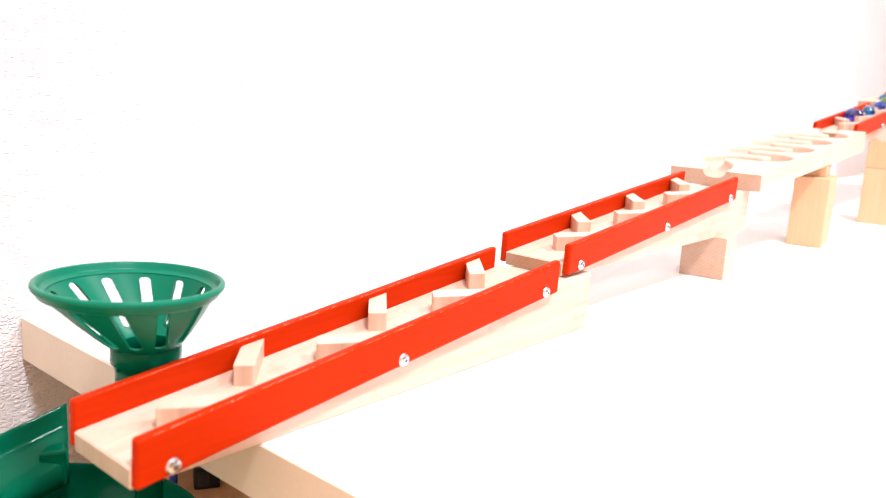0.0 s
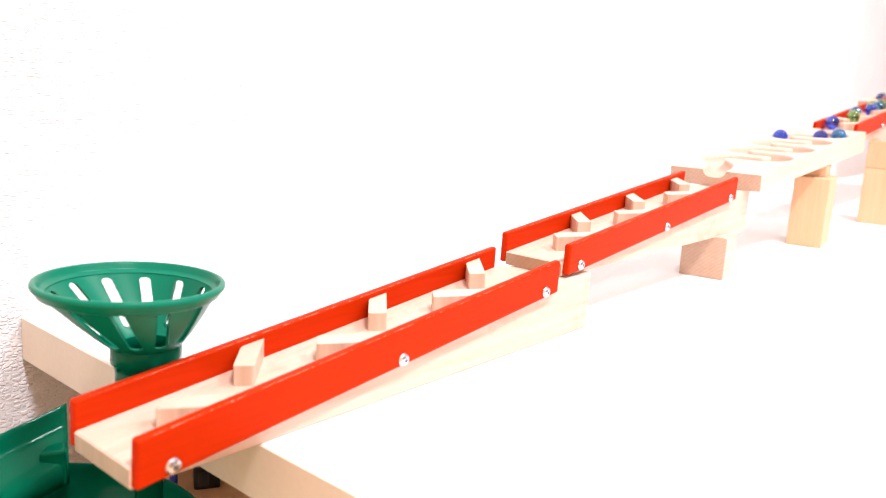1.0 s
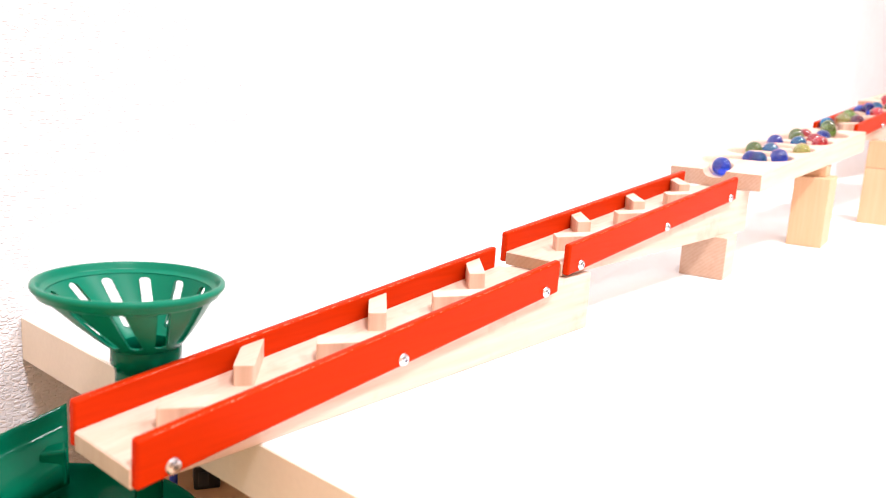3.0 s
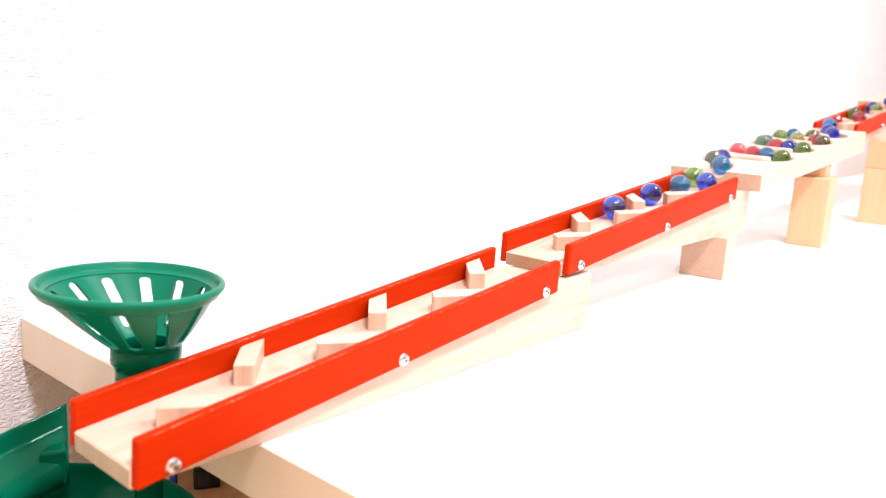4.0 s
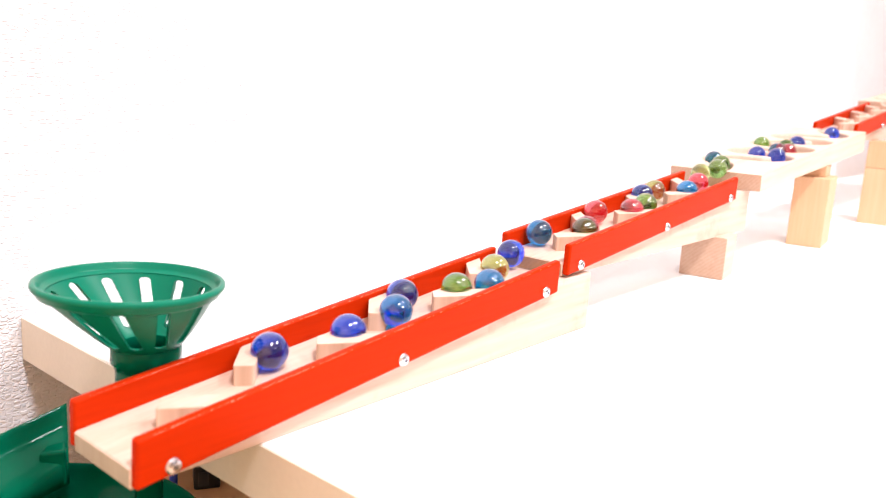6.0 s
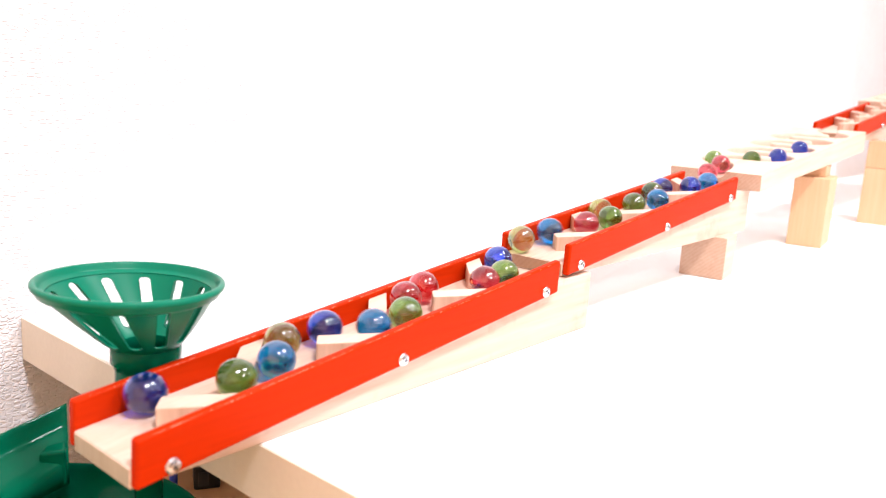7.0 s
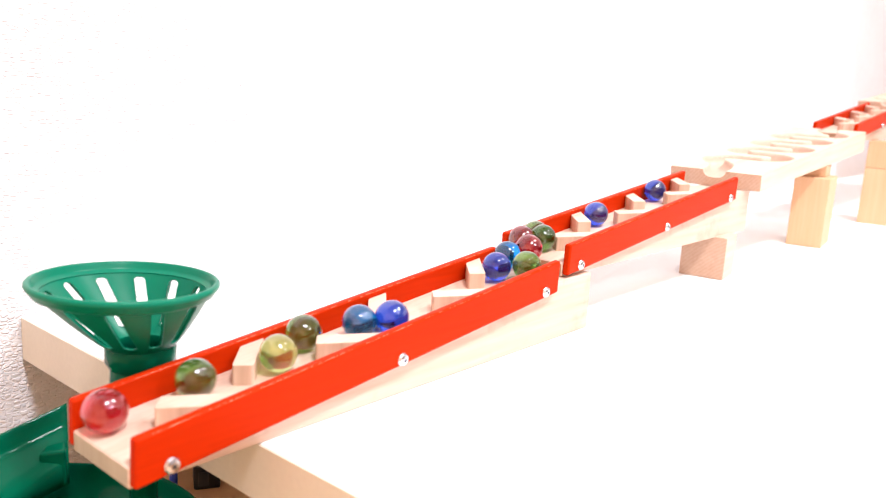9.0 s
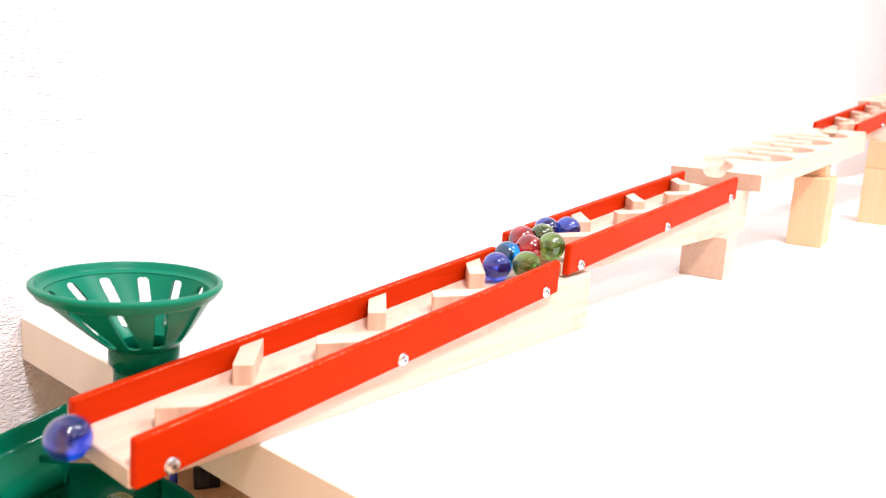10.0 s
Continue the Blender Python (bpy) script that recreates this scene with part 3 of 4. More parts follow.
# ---- glass marbles ----
TINTS = {
    "B": (glass("blue_glass", (0.02, 0.13, 0.95), (0.004, 0.03, 0.68)), "clear deep blue glass marble rolling down the run"),
    "T": (glass("teal_glass", (0.0, 0.36, 0.90), (0.0, 0.17, 0.68)), "clear teal blue glass marble rolling down the run"),
    "G": (glass("green_glass", (0.32, 0.64, 0.14), (0.03, 0.17, 0.03)), "clear green swirled glass marble rolling down the run"),
    "O": (glass("olive_glass", (0.74, 0.88, 0.40), (0.34, 0.48, 0.10)), "clear olive and amber swirled glass marble"),
    "R": (glass("red_glass", (0.95, 0.16, 0.25), (0.55, 0.008, 0.04)), "clear rose red glass marble rolling down the run"),
}
MARBLES = []


def marble_mesh():
    bm = bmesh.new()
    bmesh.ops.create_uvsphere(bm, u_segments=40, v_segments=24, radius=R)
    return bm


def make_marble(tint):
    mat, label = TINTS[tint]
    ob = mesh_object("glass_marble", marble_mesh(), mat, None, "", True)
    return tagged(ob, label, "marble", "glass marbles")


# seconds, metres down the run, millimetres aside of its line (in the dish: toward its middle)
RUNS = [
    ("B", [(0.00, 0.781, 16), (0.50, 0.933, 0), (1.00, 1.074, 0), (1.50, 1.199, 0), (2.00, 1.23, 0), (2.50, 1.395, 0), (2.70, 1.455, 0), (3.80, 1.675, -9), (4.00, 1.75, 5), (4.20, 1.786, -5), (4.40, 1.821, 12), (4.50, 1.856, -3), (4.60, 1.875, 0), (4.80, 1.932, -6), (5.00, 1.941, 0), (5.50, 2.021, -5), (5.70, 2.05, 9), (6.32, 2.212, 0), (6.37, 2.234, 0), (6.41, 2.262, 0), (6.43, 2.287, 0), (6.59, 2.345, 24), (7.03, 2.46, 33), (8.23, 2.62, 36), (10.43, 2.72, 38)]),
    ("B", [(0.00, 0.795, -3), (0.50, 0.887, 4), (1.00, 1.024, 0), (1.50, 1.127, 0), (2.00, 1.246, 0), (2.50, 1.360, 0), (2.70, 1.386, 0), (3.80, 1.62, 13), (4.00, 1.679, -4), (4.20, 1.709, 3), (4.40, 1.766, -1), (4.50, 1.784, -3), (4.60, 1.794, -6), (4.80, 1.848, -1), (5.00, 1.893, 3), (5.20, 1.938, -2), (5.50, 1.989, 0), (5.70, 2.025, -6), (6.80, 2.216, -3), (6.85, 2.234, 0), (6.89, 2.262, 0), (6.91, 2.287, 0), (7.07, 2.345, 24), (7.51, 2.46, 33), (8.71, 2.62, 36)]),
    ("T", [(0.00, 0.731, -7), (0.50, 0.819, -10), (1.00, 0.993, 0), (1.50, 1.109, 0), (2.00, 1.197, 0), (2.50, 1.328, 0), (2.70, 1.368, 0), (3.80, 1.599, -3), (4.00, 1.625, 17), (4.20, 1.671, 0), (4.40, 1.71, 6), (4.50, 1.744, 4), (4.60, 1.762, 0), (4.80, 1.797, -5), (5.00, 1.854, -1), (5.20, 1.902, 6), (5.50, 1.946, 2), (5.70, 1.98, 6), (6.80, 2.187, 0), (6.90, 2.212, 0), (6.94, 2.234, 0), (6.98, 2.262, 0), (7.00, 2.287, 0), (7.16, 2.345, 24), (7.60, 2.46, 33), (8.80, 2.62, 36)]),
    ("B", [(0.00, 0.654, 7), (0.50, 0.755, 21), (1.00, 0.9, -2), (1.50, 1.05, 0), (2.00, 1.104, 0), (2.50, 1.258, 0), (2.70, 1.323, 0), (4.00, 1.598, -9), (4.20, 1.638, 19), (4.40, 1.68, -6), (4.50, 1.707, -1), (4.60, 1.721, 13), (4.80, 1.767, 0), (5.00, 1.808, 5), (5.20, 1.861, -1), (5.50, 1.919, -4), (5.70, 1.955, 8), (6.80, 2.15, 9), (7.00, 2.187, 0), (7.10, 2.212, 0), (7.14, 2.234, 0), (7.18, 2.262, 0), (7.20, 2.287, 0), (7.36, 2.345, 24), (7.80, 2.46, 33), (9.00, 2.62, 36)]),
    ("G", [(0.00, 0.608, 0), (0.50, 0.708, -15), (1.00, 0.81, -8), (1.50, 0.983, 0), (2.00, 1.023, 0), (2.50, 1.222, 0), (2.70, 1.26, 0), (3.80, 1.512, 0), (4.00, 1.58, 4), (4.20, 1.601, -5), (4.40, 1.632, 24), (4.50, 1.667, 0), (4.60, 1.68, -6), (4.80, 1.713, 8), (5.00, 1.762, 0), (5.20, 1.804, 3), (5.50, 1.885, 2), (5.70, 1.927, -7), (6.80, 2.111, -3), (7.00, 2.148, 8), (7.20, 2.187, 0), (7.40, 2.235, 0), (7.42, 2.262, 0), (7.44, 2.287, 0), (7.60, 2.345, 24), (8.04, 2.46, 33), (9.24, 2.62, 36)]),
    ("T", [(0.00, 0.558, 0), (0.50, 0.658, 20), (1.00, 0.755, 21), (1.50, 0.897, 0), (2.00, 1.068, 0), (2.50, 1.190, 0), (2.70, 1.24, 0), (3.80, 1.472, 0), (4.00, 1.51, 0), (4.20, 1.569, 5), (4.40, 1.598, -2), (4.50, 1.631, 14), (4.60, 1.643, 17), (4.80, 1.689, -11), (5.00, 1.732, 21), (5.20, 1.774, -7), (5.50, 1.856, -3), (5.70, 1.902, 0), (6.80, 2.091, 0), (7.00, 2.123, -1), (7.20, 2.154, 10), (7.40, 2.198, 2), (7.50, 2.222, 0), (7.52, 2.234, 0), (7.56, 2.262, 0), (7.58, 2.287, 0), (7.74, 2.345, 24), (8.18, 2.46, 33), (9.38, 2.62, 36)]),
    ("O", [(0.00, 0.445, 0), (1.00, 0.645, 12), (1.50, 0.759, 22), (2.00, 1.04, 0), (2.50, 1.121, 0), (2.70, 1.193, 0), (3.80, 1.452, 0), (4.00, 1.479, 0), (4.20, 1.539, 0), (4.40, 1.569, 5), (4.50, 1.608, -1), (4.60, 1.62, 12), (4.80, 1.668, 0), (5.00, 1.706, -1), (5.20, 1.749, 9), (5.50, 1.818, 11), (5.70, 1.873, 0), (6.80, 2.066, 13), (7.00, 2.103, 0), (7.20, 2.136, 3), (7.40, 2.171, 9), (7.50, 2.196, 1), (7.60, 2.22, 0), (7.63, 2.234, 0), (7.66, 2.262, 0), (7.69, 2.287, 0), (7.85, 2.345, 24), (8.29, 2.46, 33), (9.49, 2.62, 36)]),
    ("B", [(0.00, 0.509, 0), (0.50, 0.609, 2), (1.00, 0.705, -7), (1.50, 0.821, -7), (2.00, 0.984, 0), (2.50, 1.04, 0), (2.70, 1.107, 0), (3.80, 1.391, 0), (4.00, 1.466, 0), (4.20, 1.512, 0), (4.40, 1.574, -9), (4.50, 1.581, -16), (4.60, 1.601, -5), (4.80, 1.635, 22), (5.00, 1.674, -9), (5.20, 1.721, 13), (5.50, 1.791, -6), (5.70, 1.841, 5), (6.80, 2.042, 3), (7.00, 2.079, 3), (7.20, 2.111, -3), (7.40, 2.143, 7), (7.50, 2.159, 12), (7.60, 2.184, 0), (7.80, 2.229, 0), (7.84, 2.262, 0), (7.86, 2.287, 0), (8.05, 2.335, 20), (8.45, 2.38, 16), (8.70, 2.4, 0), (8.80, 2.423, 0), (8.90, 2.462, 16), (9.40, 2.6, 33), (10.00, 2.7, 34)]),
    ("T", [(0.00, 0.46, 0), (1.00, 0.66, 11), (1.50, 0.789, -5), (2.00, 0.928, 0), (2.50, 1.074, 0), (2.70, 1.115, 0), (3.80, 1.299, 0), (4.00, 1.381, 0), (4.20, 1.472, 0), (4.40, 1.512, 0), (4.50, 1.534, 0), (4.60, 1.565, 3), (4.80, 1.619, 9), (5.00, 1.663, 2), (5.20, 1.704, -3), (5.50, 1.766, 0), (5.70, 1.803, 2), (6.80, 2.021, -4), (7.00, 2.057, 3), (7.20, 2.091, 0), (7.40, 2.121, -5), (7.50, 2.135, 3), (7.60, 2.148, 8), (7.80, 2.184, 0), (8.00, 2.229, 0), (8.04, 2.262, 0), (8.06, 2.287, 0), (8.25, 2.39, 0), (8.40, 2.433, 0), (8.50, 2.46, 4), (8.90, 2.56, 30), (10.00, 2.7, 33)]),
    ("G", [(0.00, 0.346, 0), (1.50, 0.646, 13), (2.00, 0.866, 24), (2.50, 1.047, 0), (2.70, 1.053, 0), (3.80, 1.345, 0), (4.00, 1.399, 0), (4.20, 1.451, 0), (4.40, 1.48, 0), (4.50, 1.512, 0), (4.60, 1.539, 0), (4.80, 1.598, -7), (5.00, 1.629, 25), (5.20, 1.671, -1), (5.50, 1.738, 16), (5.70, 1.772, -5), (6.80, 2.006, -1), (7.00, 2.033, -2), (7.20, 2.057, 12), (7.40, 2.094, 0), (7.50, 2.107, -2), (7.60, 2.126, -1), (7.80, 2.155, 11), (8.00, 2.196, 1), (8.084, 2.2120, 0), (8.134, 2.2340, 0), (8.174, 2.2620, 0), (8.194, 2.2870, 0), (8.354, 2.3450, 24), (8.794, 2.4600, 33), (9.994, 2.6200, 36)]),
    ("R", [(0.00, 0.378, 0), (1.50, 0.678, 11), (2.00, 0.839, 8), (2.50, 1.028, 0), (2.70, 1.071, 0), (3.80, 1.328, 0), (4.00, 1.368, 0), (4.40, 1.466, 0), (4.50, 1.48, 0), (4.60, 1.481, 0), (4.80, 1.568, 3), (5.00, 1.611, 1), (5.20, 1.647, 14), (5.50, 1.709, 5), (5.70, 1.761, 1), (6.80, 1.982, 8), (7.00, 2.01, -3), (7.20, 2.04, 3), (7.40, 2.069, 12), (7.50, 2.091, 0), (7.60, 2.103, 0), (7.80, 2.139, 3), (8.00, 2.167, 10), (8.193, 2.2120, 0), (8.243, 2.2340, 0), (8.283, 2.2620, 0), (8.303, 2.2870, 0), (8.463, 2.3450, 24), (8.903, 2.4600, 33), (10.103, 2.6200, 36)]),
    ("R", [(0.00, 0.411, 0), (2.00, 0.811, -15), (2.50, 0.996, 0), (2.70, 1.046, 0), (3.80, 1.3, 0), (4.00, 1.345, 0), (4.50, 1.446, 0), (4.60, 1.467, 0), (4.80, 1.514, 0), (5.00, 1.569, 1), (5.20, 1.614, 3), (5.50, 1.671, -2), (5.70, 1.712, 6), (6.80, 1.944, 4), (7.00, 1.992, 1), (7.20, 2.009, -3), (7.40, 2.049, 9), (7.50, 2.064, 13), (7.60, 2.087, 1), (7.80, 2.111, -2), (8.00, 2.145, 8), (8.30, 2.208, 1), (8.32, 2.212, 0), (8.36, 2.234, 0), (8.40, 2.262, 0), (8.42, 2.287, 0), (8.58, 2.345, 24), (9.02, 2.46, 33), (10.22, 2.62, 36)]),
    ("R", [(0.00, 0.401, 0), (2.00, 0.801, -17), (2.50, 0.952, 0), (3.80, 1.173, 0), (4.00, 1.233, 0), (4.50, 1.417, 0), (4.60, 1.449, 0), (4.80, 1.479, 0), (5.00, 1.512, 0), (5.20, 1.583, -10), (5.50, 1.649, 12), (5.70, 1.688, -11), (6.80, 1.921, -7), (7.00, 1.955, 6), (7.20, 1.995, 0), (7.40, 2.021, -3), (7.50, 2.038, 2), (7.60, 2.055, 11), (7.80, 2.093, 0), (8.00, 2.126, 0), (8.30, 2.183, 1), (8.50, 2.235, 0), (8.52, 2.262, 0), (8.54, 2.287, 0), (8.70, 2.345, 24), (9.14, 2.46, 33), (10.34, 2.62, 36)]),
    ("G", [(0.00, 0.428, 0), (2.50, 0.928, 0), (2.70, 0.989, 0), (3.80, 1.194, 0), (4.00, 1.263, 0), (5.50, 1.601, -5), (5.70, 1.653, 9), (6.80, 1.896, 4), (7.00, 1.938, -3), (7.20, 1.97, 12), (7.40, 2.004, -1), (7.50, 2.018, -6), (7.60, 2.035, 0), (7.80, 2.069, 11), (8.00, 2.106, -3), (8.30, 2.152, 10), (8.50, 2.198, 0), (8.573, 2.2120, 0), (8.613, 2.2340, 0), (8.653, 2.2620, 0), (8.673, 2.2870, 0), (8.833, 2.3450, 24), (9.273, 2.4600, 33), (10.473, 2.6200, 36)]),
    ("B", [(0.00, 0.347, 0), (2.00, 0.747, 16), (2.50, 0.834, -1), (2.70, 0.933, 0), (3.80, 1.206, 0), (4.00, 1.246, 0), (5.00, 1.48, 0), (5.20, 1.516, 0), (5.50, 1.58, -14), (5.70, 1.623, 17), (6.80, 1.866, -2), (7.00, 1.915, 2), (7.20, 1.953, 5), (7.40, 1.988, 3), (7.50, 2.001, 0), (7.60, 2.013, -6), (7.80, 2.05, 9), (8.00, 2.09, 0), (8.30, 2.135, 2), (8.50, 2.169, 10), (8.697, 2.2120, 0), (8.737, 2.2340, 0), (8.777, 2.2620, 0), (8.797, 2.2870, 0), (8.957, 2.3450, 24), (9.397, 2.4600, 33), (10.597, 2.6200, 36)]),
    ("O", [(0.00, 0.335, 0), (2.70, 0.875, 18), (4.00, 1.202, 0), (5.50, 1.572, 6), (5.70, 1.607, -3), (6.80, 1.836, 10), (7.20, 1.925, -3), (7.40, 1.961, 12), (7.50, 1.986, 2), (7.60, 1.998, 0), (7.80, 2.03, -2), (8.00, 2.059, 13), (8.30, 2.114, -1), (8.50, 2.15, 9), (8.80, 2.216, -1), (8.85, 2.234, 0), (8.89, 2.262, 0), (8.91, 2.287, 0), (9.07, 2.345, 24), (9.51, 2.46, 33)]),
    ("T", [(0.00, 0.307, 0), (2.70, 0.848, 18), (3.80, 1.127, 0), (4.00, 1.197, 0), (5.50, 1.509, 0), (5.70, 1.584, -9), (6.80, 1.794, -5), (7.00, 1.854, -1), (7.20, 1.897, 4), (7.40, 1.941, 1), (7.50, 1.959, 12), (7.60, 1.98, 9), (7.80, 2.007, -1), (8.00, 2.043, 4), (8.30, 2.099, -1), (8.50, 2.127, -1), (8.80, 2.195, -1), (8.881, 2.2120, 0), (8.931, 2.2340, 0), (8.961, 2.2620, 0), (8.991, 2.2870, 0), (9.151, 2.3450, 24), (9.591, 2.4600, 33)]),
    ("R", [(0.00, 0.274, 0), (2.70, 0.815, -18), (3.80, 1.032, 0), (4.00, 1.119, 0), (5.50, 1.479, 0), (5.70, 1.538, 0), (6.80, 1.768, -1), (7.00, 1.815, 11), (7.20, 1.869, -1), (7.40, 1.917, -1), (7.50, 1.94, -1), (7.60, 1.952, 7), (7.80, 1.995, -1), (8.00, 2.016, -7), (8.30, 2.067, 13), (8.50, 2.111, -3), (8.80, 2.157, 11), (9.00, 2.204, 1), (9.047, 2.2120, 0), (9.097, 2.2340, 0), (9.137, 2.2620, 0), (9.157, 2.2870, 0), (9.40, 2.345, 4), (9.60, 2.395, 0), (9.70, 2.42, 0), (9.80, 2.444, 0), (10.00, 2.492, 6)]),
    ("G", [(0.00, 0.189, 0), (2.70, 0.729, 1), (3.80, 1.04, 0), (4.00, 1.131, 0), (5.50, 1.469, 0), (5.70, 1.469, 0), (6.80, 1.748, 10), (7.00, 1.785, -11), (7.20, 1.833, 15), (7.50, 1.914, -2), (7.60, 1.926, -8), (7.80, 1.965, 14), (8.00, 1.996, 0), (8.30, 2.045, 6), (8.50, 2.087, 0), (8.80, 2.131, 2), (9.00, 2.162, 11), (9.20, 2.204, -1), (9.25, 2.212, 0), (9.30, 2.234, 0), (9.34, 2.262, 0), (9.36, 2.287, 0), (9.55, 2.345, 3), (9.70, 2.397, 0), (9.80, 2.419, 0), (10.00, 2.459, 0)]),
    ("O", [(0.00, 0.231, 0), (2.70, 0.771, 23), (3.80, 1.074, 0), (4.00, 1.099, 0), (5.50, 1.345, 0), (5.70, 1.479, 0), (6.80, 1.73, 17), (7.00, 1.767, 0), (7.20, 1.809, 5), (7.40, 1.863, -2), (7.50, 1.885, 0), (7.60, 1.917, 2), (7.80, 1.921, -12), (8.00, 1.964, 16), (8.30, 2.009, -1), (8.50, 2.034, 0), (8.80, 2.09, 0), (9.00, 2.116, -1), (9.20, 2.15, 11), (9.50, 2.207, 0), (9.52, 2.212, 0), (9.57, 2.234, 0), (9.61, 2.262, 0), (9.63, 2.287, 0), (9.85, 2.36, 2), (10.00, 2.411, 0)]),
    ("G", [(0.00, 0.296, 0), (3.80, 1.056, 0), (4.00, 1.074, 0), (5.50, 1.451, 0), (6.80, 1.691, -9), (7.00, 1.727, 15), (7.20, 1.767, 0), (7.40, 1.806, 4), (7.50, 1.833, 10), (7.60, 1.866, -2), (7.80, 1.92, 2), (8.00, 1.923, -10), (8.30, 1.964, 14), (8.50, 2.009, -1), (8.80, 2.05, 10), (9.00, 2.091, 0), (9.20, 2.119, -1), (9.50, 2.164, 11), (9.699, 2.2120, 0), (9.749, 2.2340, 0), (9.789, 2.2620, 0), (9.809, 2.2870, 0), (10.00, 2.397, 0)]),
    ("T", [(0.00, 0.258, 0), (3.80, 1.018, 0), (4.00, 1.052, 0), (5.50, 1.377, 0), (6.80, 1.656, 7), (7.00, 1.7, -4), (7.20, 1.755, 4), (7.40, 1.78, -10), (7.50, 1.809, 5), (7.60, 1.83, 13), (7.80, 1.885, 0), (8.00, 1.923, 3), (8.30, 1.947, 4), (8.50, 1.992, -2), (8.80, 2.03, -2), (9.00, 2.058, 11), (9.20, 2.095, 0), (9.50, 2.148, 9), (9.80, 2.204, 1), (9.85, 2.212, 0), (9.90, 2.234, 0), (9.94, 2.262, 0), (9.96, 2.287, 0), (10.12, 2.345, 24), (10.56, 2.46, 33)]),
    ("G", [(0.00, 0.233, 0), (3.80, 0.993, 0), (4.00, 1.032, 0), (5.50, 1.387, 0), (6.80, 1.632, 22), (7.00, 1.674, -2), (7.20, 1.719, 13), (7.40, 1.767, 0), (7.50, 1.78, -10), (7.60, 1.809, 6), (7.80, 1.866, -2), (8.00, 1.902, -8), (8.30, 1.911, -16), (8.50, 1.913, -15), (8.80, 1.913, -17), (9.20, 1.913, -17), (9.80, 1.913, -17), (10.00, 1.913, -17)]),
    ("B", [(0.00, 0.115, 0), (2.70, 0.655, 18), (3.80, 0.928, 0), (5.50, 1.323, 0), (5.70, 1.338, 0), (6.80, 1.607, -3), (7.00, 1.65, 11), (7.20, 1.695, -9), (7.40, 1.736, 18), (7.50, 1.761, 1), (7.60, 1.779, -10), (7.80, 1.82, 12), (8.00, 1.872, 2), (8.30, 1.925, 1), (8.50, 1.949, 5), (8.80, 2.007, 0), (9.00, 2.042, 4), (9.20, 2.07, 11), (9.50, 2.128, 1), (9.80, 2.181, 1), (10.00, 2.22, 0)]),
    ("B", [(0.00, 0.115, 0), (3.80, 0.875, 18), (4.00, 0.95, 0), (5.50, 1.251, 0), (6.80, 1.578, -14), (7.00, 1.626, 8), (7.20, 1.668, 0), (7.40, 1.704, 0), (7.50, 1.728, 20), (7.60, 1.764, 0), (7.80, 1.796, -6), (8.00, 1.854, -2), (8.30, 1.903, 5), (8.50, 1.923, 2), (8.80, 1.927, 2), (9.20, 1.927, 2), (9.80, 1.927, 2), (10.00, 1.927, 2)]),
    ("T", [(0.00, 0.094, 0), (3.80, 0.854, 18), (4.00, 0.927, -2), (5.50, 1.173, 0), (6.80, 1.542, 0), (7.00, 1.598, -10), (7.20, 1.635, 22), (7.40, 1.681, -8), (7.50, 1.703, 0), (7.60, 1.725, 19), (7.80, 1.773, -2), (8.00, 1.817, 8), (8.30, 1.885, 4), (8.50, 1.903, 5), (8.80, 1.903, 5), (9.20, 1.903, 5), (9.80, 1.903, 5), (10.00, 1.903, 5)]),
    ("R", [(0.00, 0.04, 0), (3.80, 0.764, 23), (4.00, 0.873, 19), (5.50, 1.199, 0), (6.80, 1.461, 0), (7.00, 1.563, 0), (7.20, 1.603, -5), (7.40, 1.651, 10), (7.50, 1.665, 1), (7.60, 1.692, -8), (7.80, 1.722, 17), (8.00, 1.773, -3), (8.30, 1.842, 6), (8.50, 1.884, -2), (8.80, 1.891, -6), (9.20, 1.891, -6), (9.80, 1.891, -6), (10.00, 1.891, -6)]),
    ("R", [(0.00, 0.054, 0), (3.80, 0.815, -17), (4.00, 0.816, -17), (5.50, 1.187, 0), (6.80, 1.469, 0), (7.00, 1.507, 0), (7.40, 1.617, 4), (7.50, 1.631, 24), (7.60, 1.657, 6), (7.80, 1.701, -2), (8.00, 1.752, 7), (8.30, 1.806, 6), (8.50, 1.863, -2), (8.80, 1.881, 3), (9.20, 1.881, 3), (9.80, 1.881, 3), (10.00, 1.881, 3)]),
    ("G", [(0.00, 0.032, 0), (3.80, 0.652, 17), (4.00, 0.765, 24), (5.50, 1.11, 0), (6.80, 1.446, 0), (7.00, 1.479, 0), (7.20, 1.512, 0), (7.40, 1.586, -6), (7.50, 1.593, -10), (7.60, 1.598, -6), (7.80, 1.637, 16), (8.00, 1.685, -7), (8.30, 1.755, 4), (8.50, 1.792, -4), (8.80, 1.866, -2), (9.00, 1.866, 5), (9.20, 1.866, 0), (9.50, 1.869, -6), (9.80, 1.869, -6), (10.00, 1.869, -6)]),
    ("G", [(0.00, 0.028, 0), (3.80, 0.704, -15), (4.00, 0.704, -12), (5.50, 1.098, 0), (6.80, 1.395, 0), (7.00, 1.439, 0), (7.20, 1.479, 0), (7.40, 1.512, 0), (7.50, 1.545, 0), (7.80, 1.599, -8), (8.00, 1.631, 21), (8.30, 1.698, -6), (8.50, 1.743, 13), (8.80, 1.806, 4), (9.00, 1.871, -7), (9.20, 1.883, -19), (9.50, 1.883, -19), (9.80, 1.883, -19), (10.00, 1.883, -19)]),
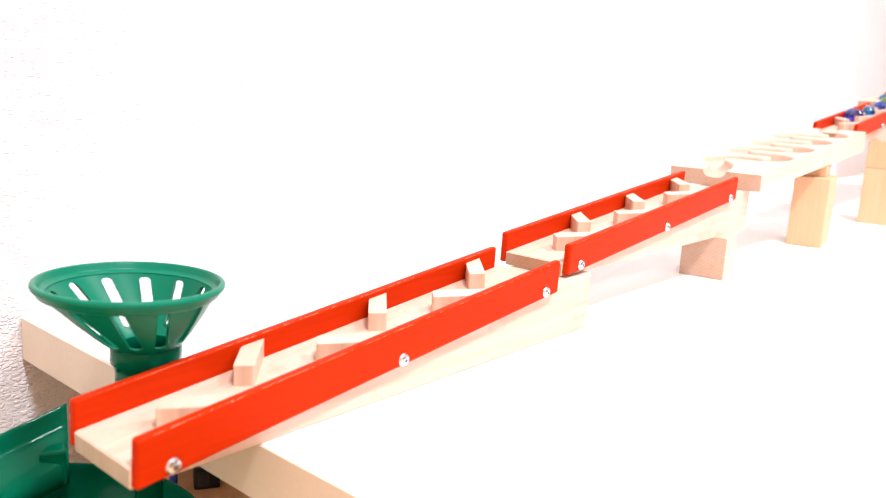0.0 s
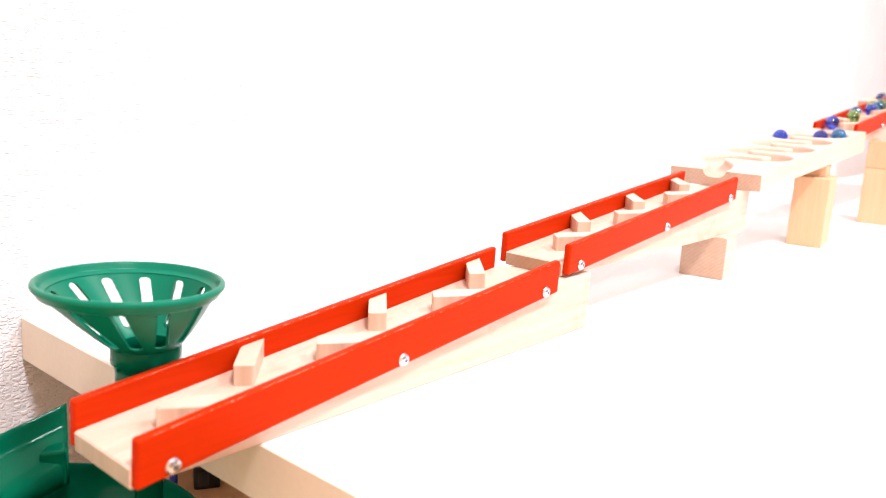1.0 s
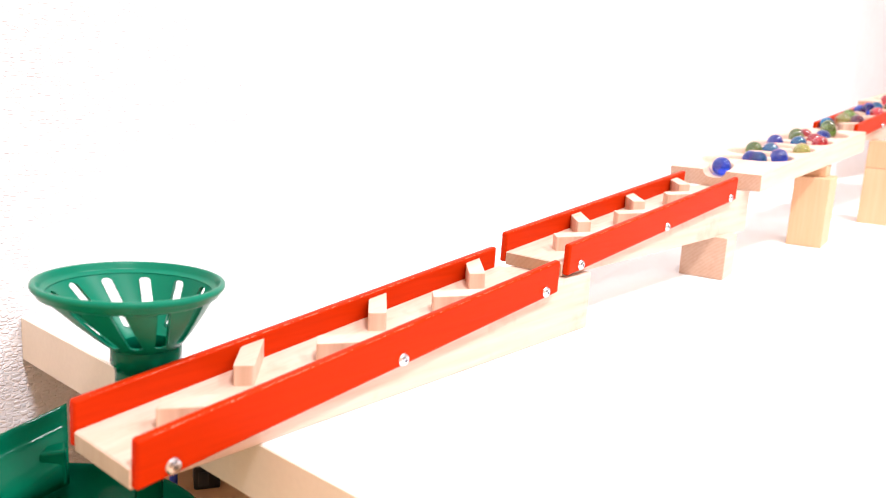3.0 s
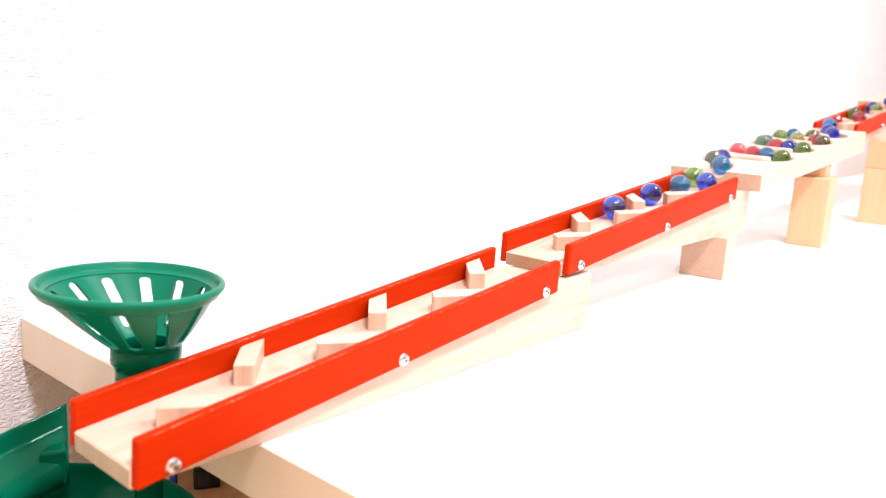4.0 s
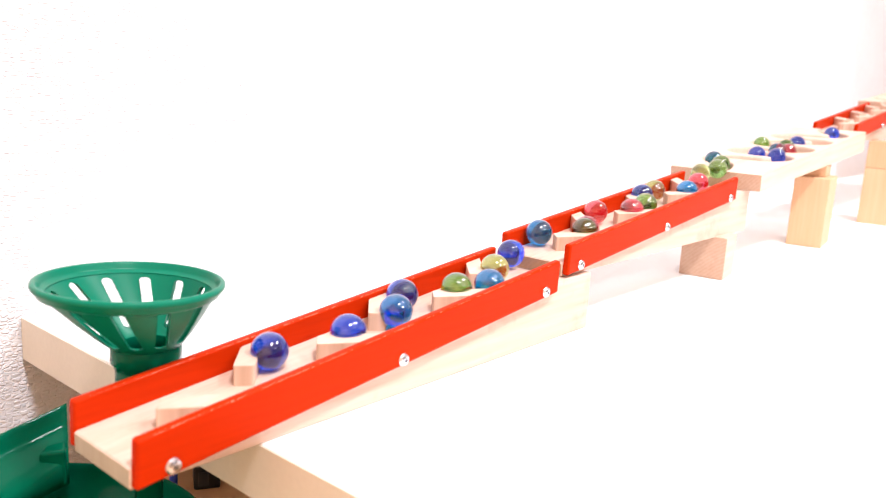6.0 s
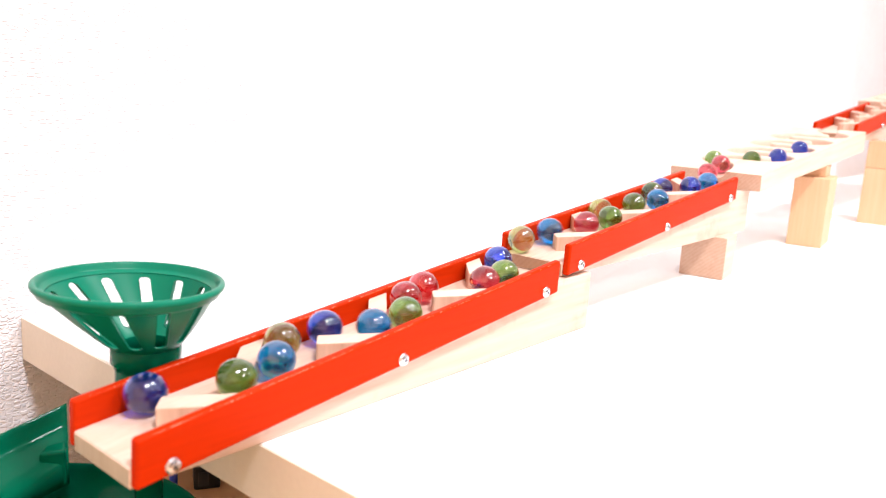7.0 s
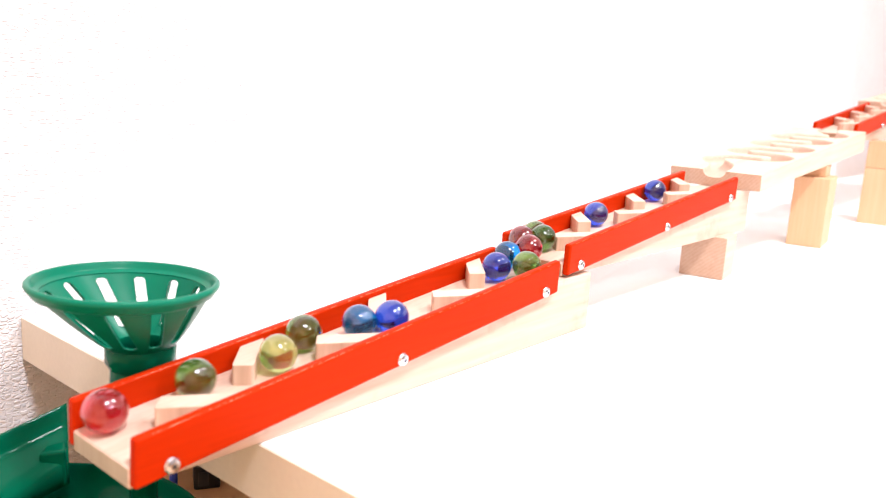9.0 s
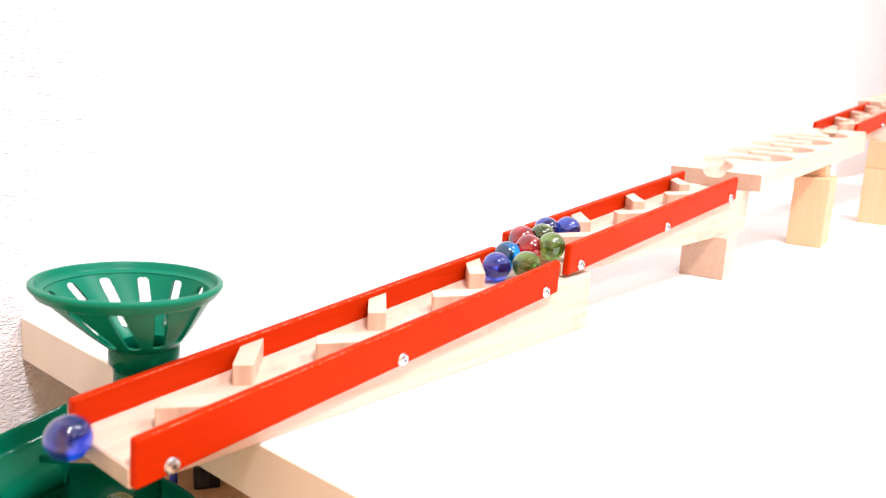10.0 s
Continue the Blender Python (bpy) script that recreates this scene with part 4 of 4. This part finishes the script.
    ("B", [(0.00, 0.024, 0), (4.00, 0.667, 19), (5.50, 1.05, 0), (6.80, 1.345, 0), (7.00, 1.393, 0), (7.20, 1.435, 0), (7.40, 1.479, 0), (7.50, 1.5, 0), (7.60, 1.51, 0), (7.80, 1.593, -3), (8.00, 1.599, -7), (8.30, 1.623, 10), (8.50, 1.674, -2), (8.80, 1.722, 14), (9.00, 1.779, -2), (9.20, 1.806, 4), (9.50, 1.853, 3), (9.80, 1.853, 3), (10.00, 1.853, 3)]),
    ("B", [(0.00, 0.02, 0), (5.50, 0.852, 13), (6.80, 1.211, 0), (7.00, 1.258, 0), (7.20, 1.3, 0), (7.40, 1.345, 0), (7.50, 1.361, 0), (7.60, 1.387, 0), (7.80, 1.431, 0), (8.00, 1.48, 0), (8.30, 1.532, 0), (8.50, 1.595, -11), (8.80, 1.614, 6), (9.00, 1.665, 1), (9.20, 1.694, -8), (9.50, 1.772, -3), (9.80, 1.823, 12), (10.00, 1.840, 2)]),
]
for tint, _ in RUNS:
    MARBLES.append(make_marble(tint))


def eased(ts, ys, t):
    """Monotone cubic interpolation."""
    if t <= ts[0]:
        return ys[0]
    if t >= ts[-1]:
        return ys[-1]
    k = int(np.searchsorted(ts, t, side="right")) - 1

    def tangent(j):
        if j == 0 or j == len(ts) - 1:
            a, c = (0, 1) if j == 0 else (-2, -1)
            return (ys[c] - ys[a]) / (ts[c] - ts[a])
        d0 = (ys[j] - ys[j - 1]) / (ts[j] - ts[j - 1])
        d1 = (ys[j + 1] - ys[j]) / (ts[j + 1] - ts[j])
        return 0.0 if d0 * d1 <= 0 else 2 * d0 * d1 / (d0 + d1)
    h = ts[k + 1] - ts[k]
    u = (t - ts[k]) / h
    m0, m1 = tangent(k), tangent(k + 1)
    return ((2 * u ** 3 - 3 * u * u + 1) * ys[k] + (u ** 3 - 2 * u * u + u) * h * m0 + (3 * u * u - 2 * u ** 3) * ys[k + 1] + (u ** 3 - u * u) * h * m1)


EDGES = [0.0, 0.6008, 0.9283, 1.5465, 1.8859, 2.2122]
SPACES = {1: M3, 3: M2, 4: M1}


def marble_place(s, aside):
    p = on_way(s)
    seg = int(np.searchsorted(EDGES, s, side="right")) - 1
    if seg in SPACES and abs(aside) > 1e-6:
        m = SPACES[seg]
        q = m.inverted() @ Vector(p)
        q.y = max(-0.0119, min(0.0119, q.y + aside))
        return np.array(m @ q)
    if seg == 5 and s > 2.287:
        out = np.array((p[0] - DISH_X, p[1] - DISH_Y))
        r = np.linalg.norm(out)
        inner = max(0.004, r - aside)
        return np.array((DISH_X + out[0] / r * inner, DISH_Y + out[1] / r * inner, p[2] - 0.0036 * min(1.0, aside / 0.02)))
    return p


def motions():
    for n, (ob, (_, keys)) in enumerate(zip(MARBLES, RUNS)):
        ts, ss, ys = [k[0] for k in keys], [k[1] for k in keys], [k[2] * 0.001 for k in keys]
        turn = Euler((0.7 * n, 1.3 * n, 0.4 * n)).to_quaternion()
        rows, last, still = [], None, False
        for f in range(301):
            t = f / 30
            p = marble_place(eased(ts, ss, t), float(np.interp(t, ts, ys)))
            if last is not None:
                step = Vector(p - last)
                far = step.length
                if far < 2e-5 and 0 < f < 300:
                    still = True
                    continue
                if still:
                    rows.append(((f - 1) / 30, Matrix.Translation(last) @ turn.to_matrix().to_4x4()))
                    still = False
                axis = Vector((0, 0, 1)).cross(step)
                if axis.length > 1e-9:
                    turn = Matrix.Rotation(min(far / R, 1.3), 4, axis.normalized()).to_quaternion() @ turn
            rows.append((t, Matrix.Translation(p) @ turn.to_matrix().to_4x4()))
            last = p
        walk(ob, rows)
    # the end track is nudged about its far screw by the weight of the marbles
    nudge = [(0.0, 0.0), (6.7, 0.0), (7.0, -0.0008), (7.5, -0.0012), (8.0, -0.0022), (8.5, -0.0016), (9.0, -0.0033), (10.0, -0.0033)]
    pivot = Vector((0.24, 0.0, 0.0))
    walk(track_end, [(t, Matrix.Translation(pivot) @ Matrix.Rotation(a, 4, "Z") @ Matrix.Translation(-pivot)) for t, a in nudge])
    # the light tower sways as the marbles drop beside it
    sway = [(0.0, 0.0), (6.7, 0.0), (7.2, -0.2), (7.5, -0.7), (7.6, -1.0), (7.8, -0.5), (8.3, -0.5), (8.7, -0.6), (9.0, -2.3), (9.2, -1.2), (9.5, -1.6), (9.8, -0.7), (10.0, -0.8)]
    walk(tower, [(t, pose(FX + 0.00065 * a, FY - 0.00075 * a, 0.0)) for t, a in sway])


motions()
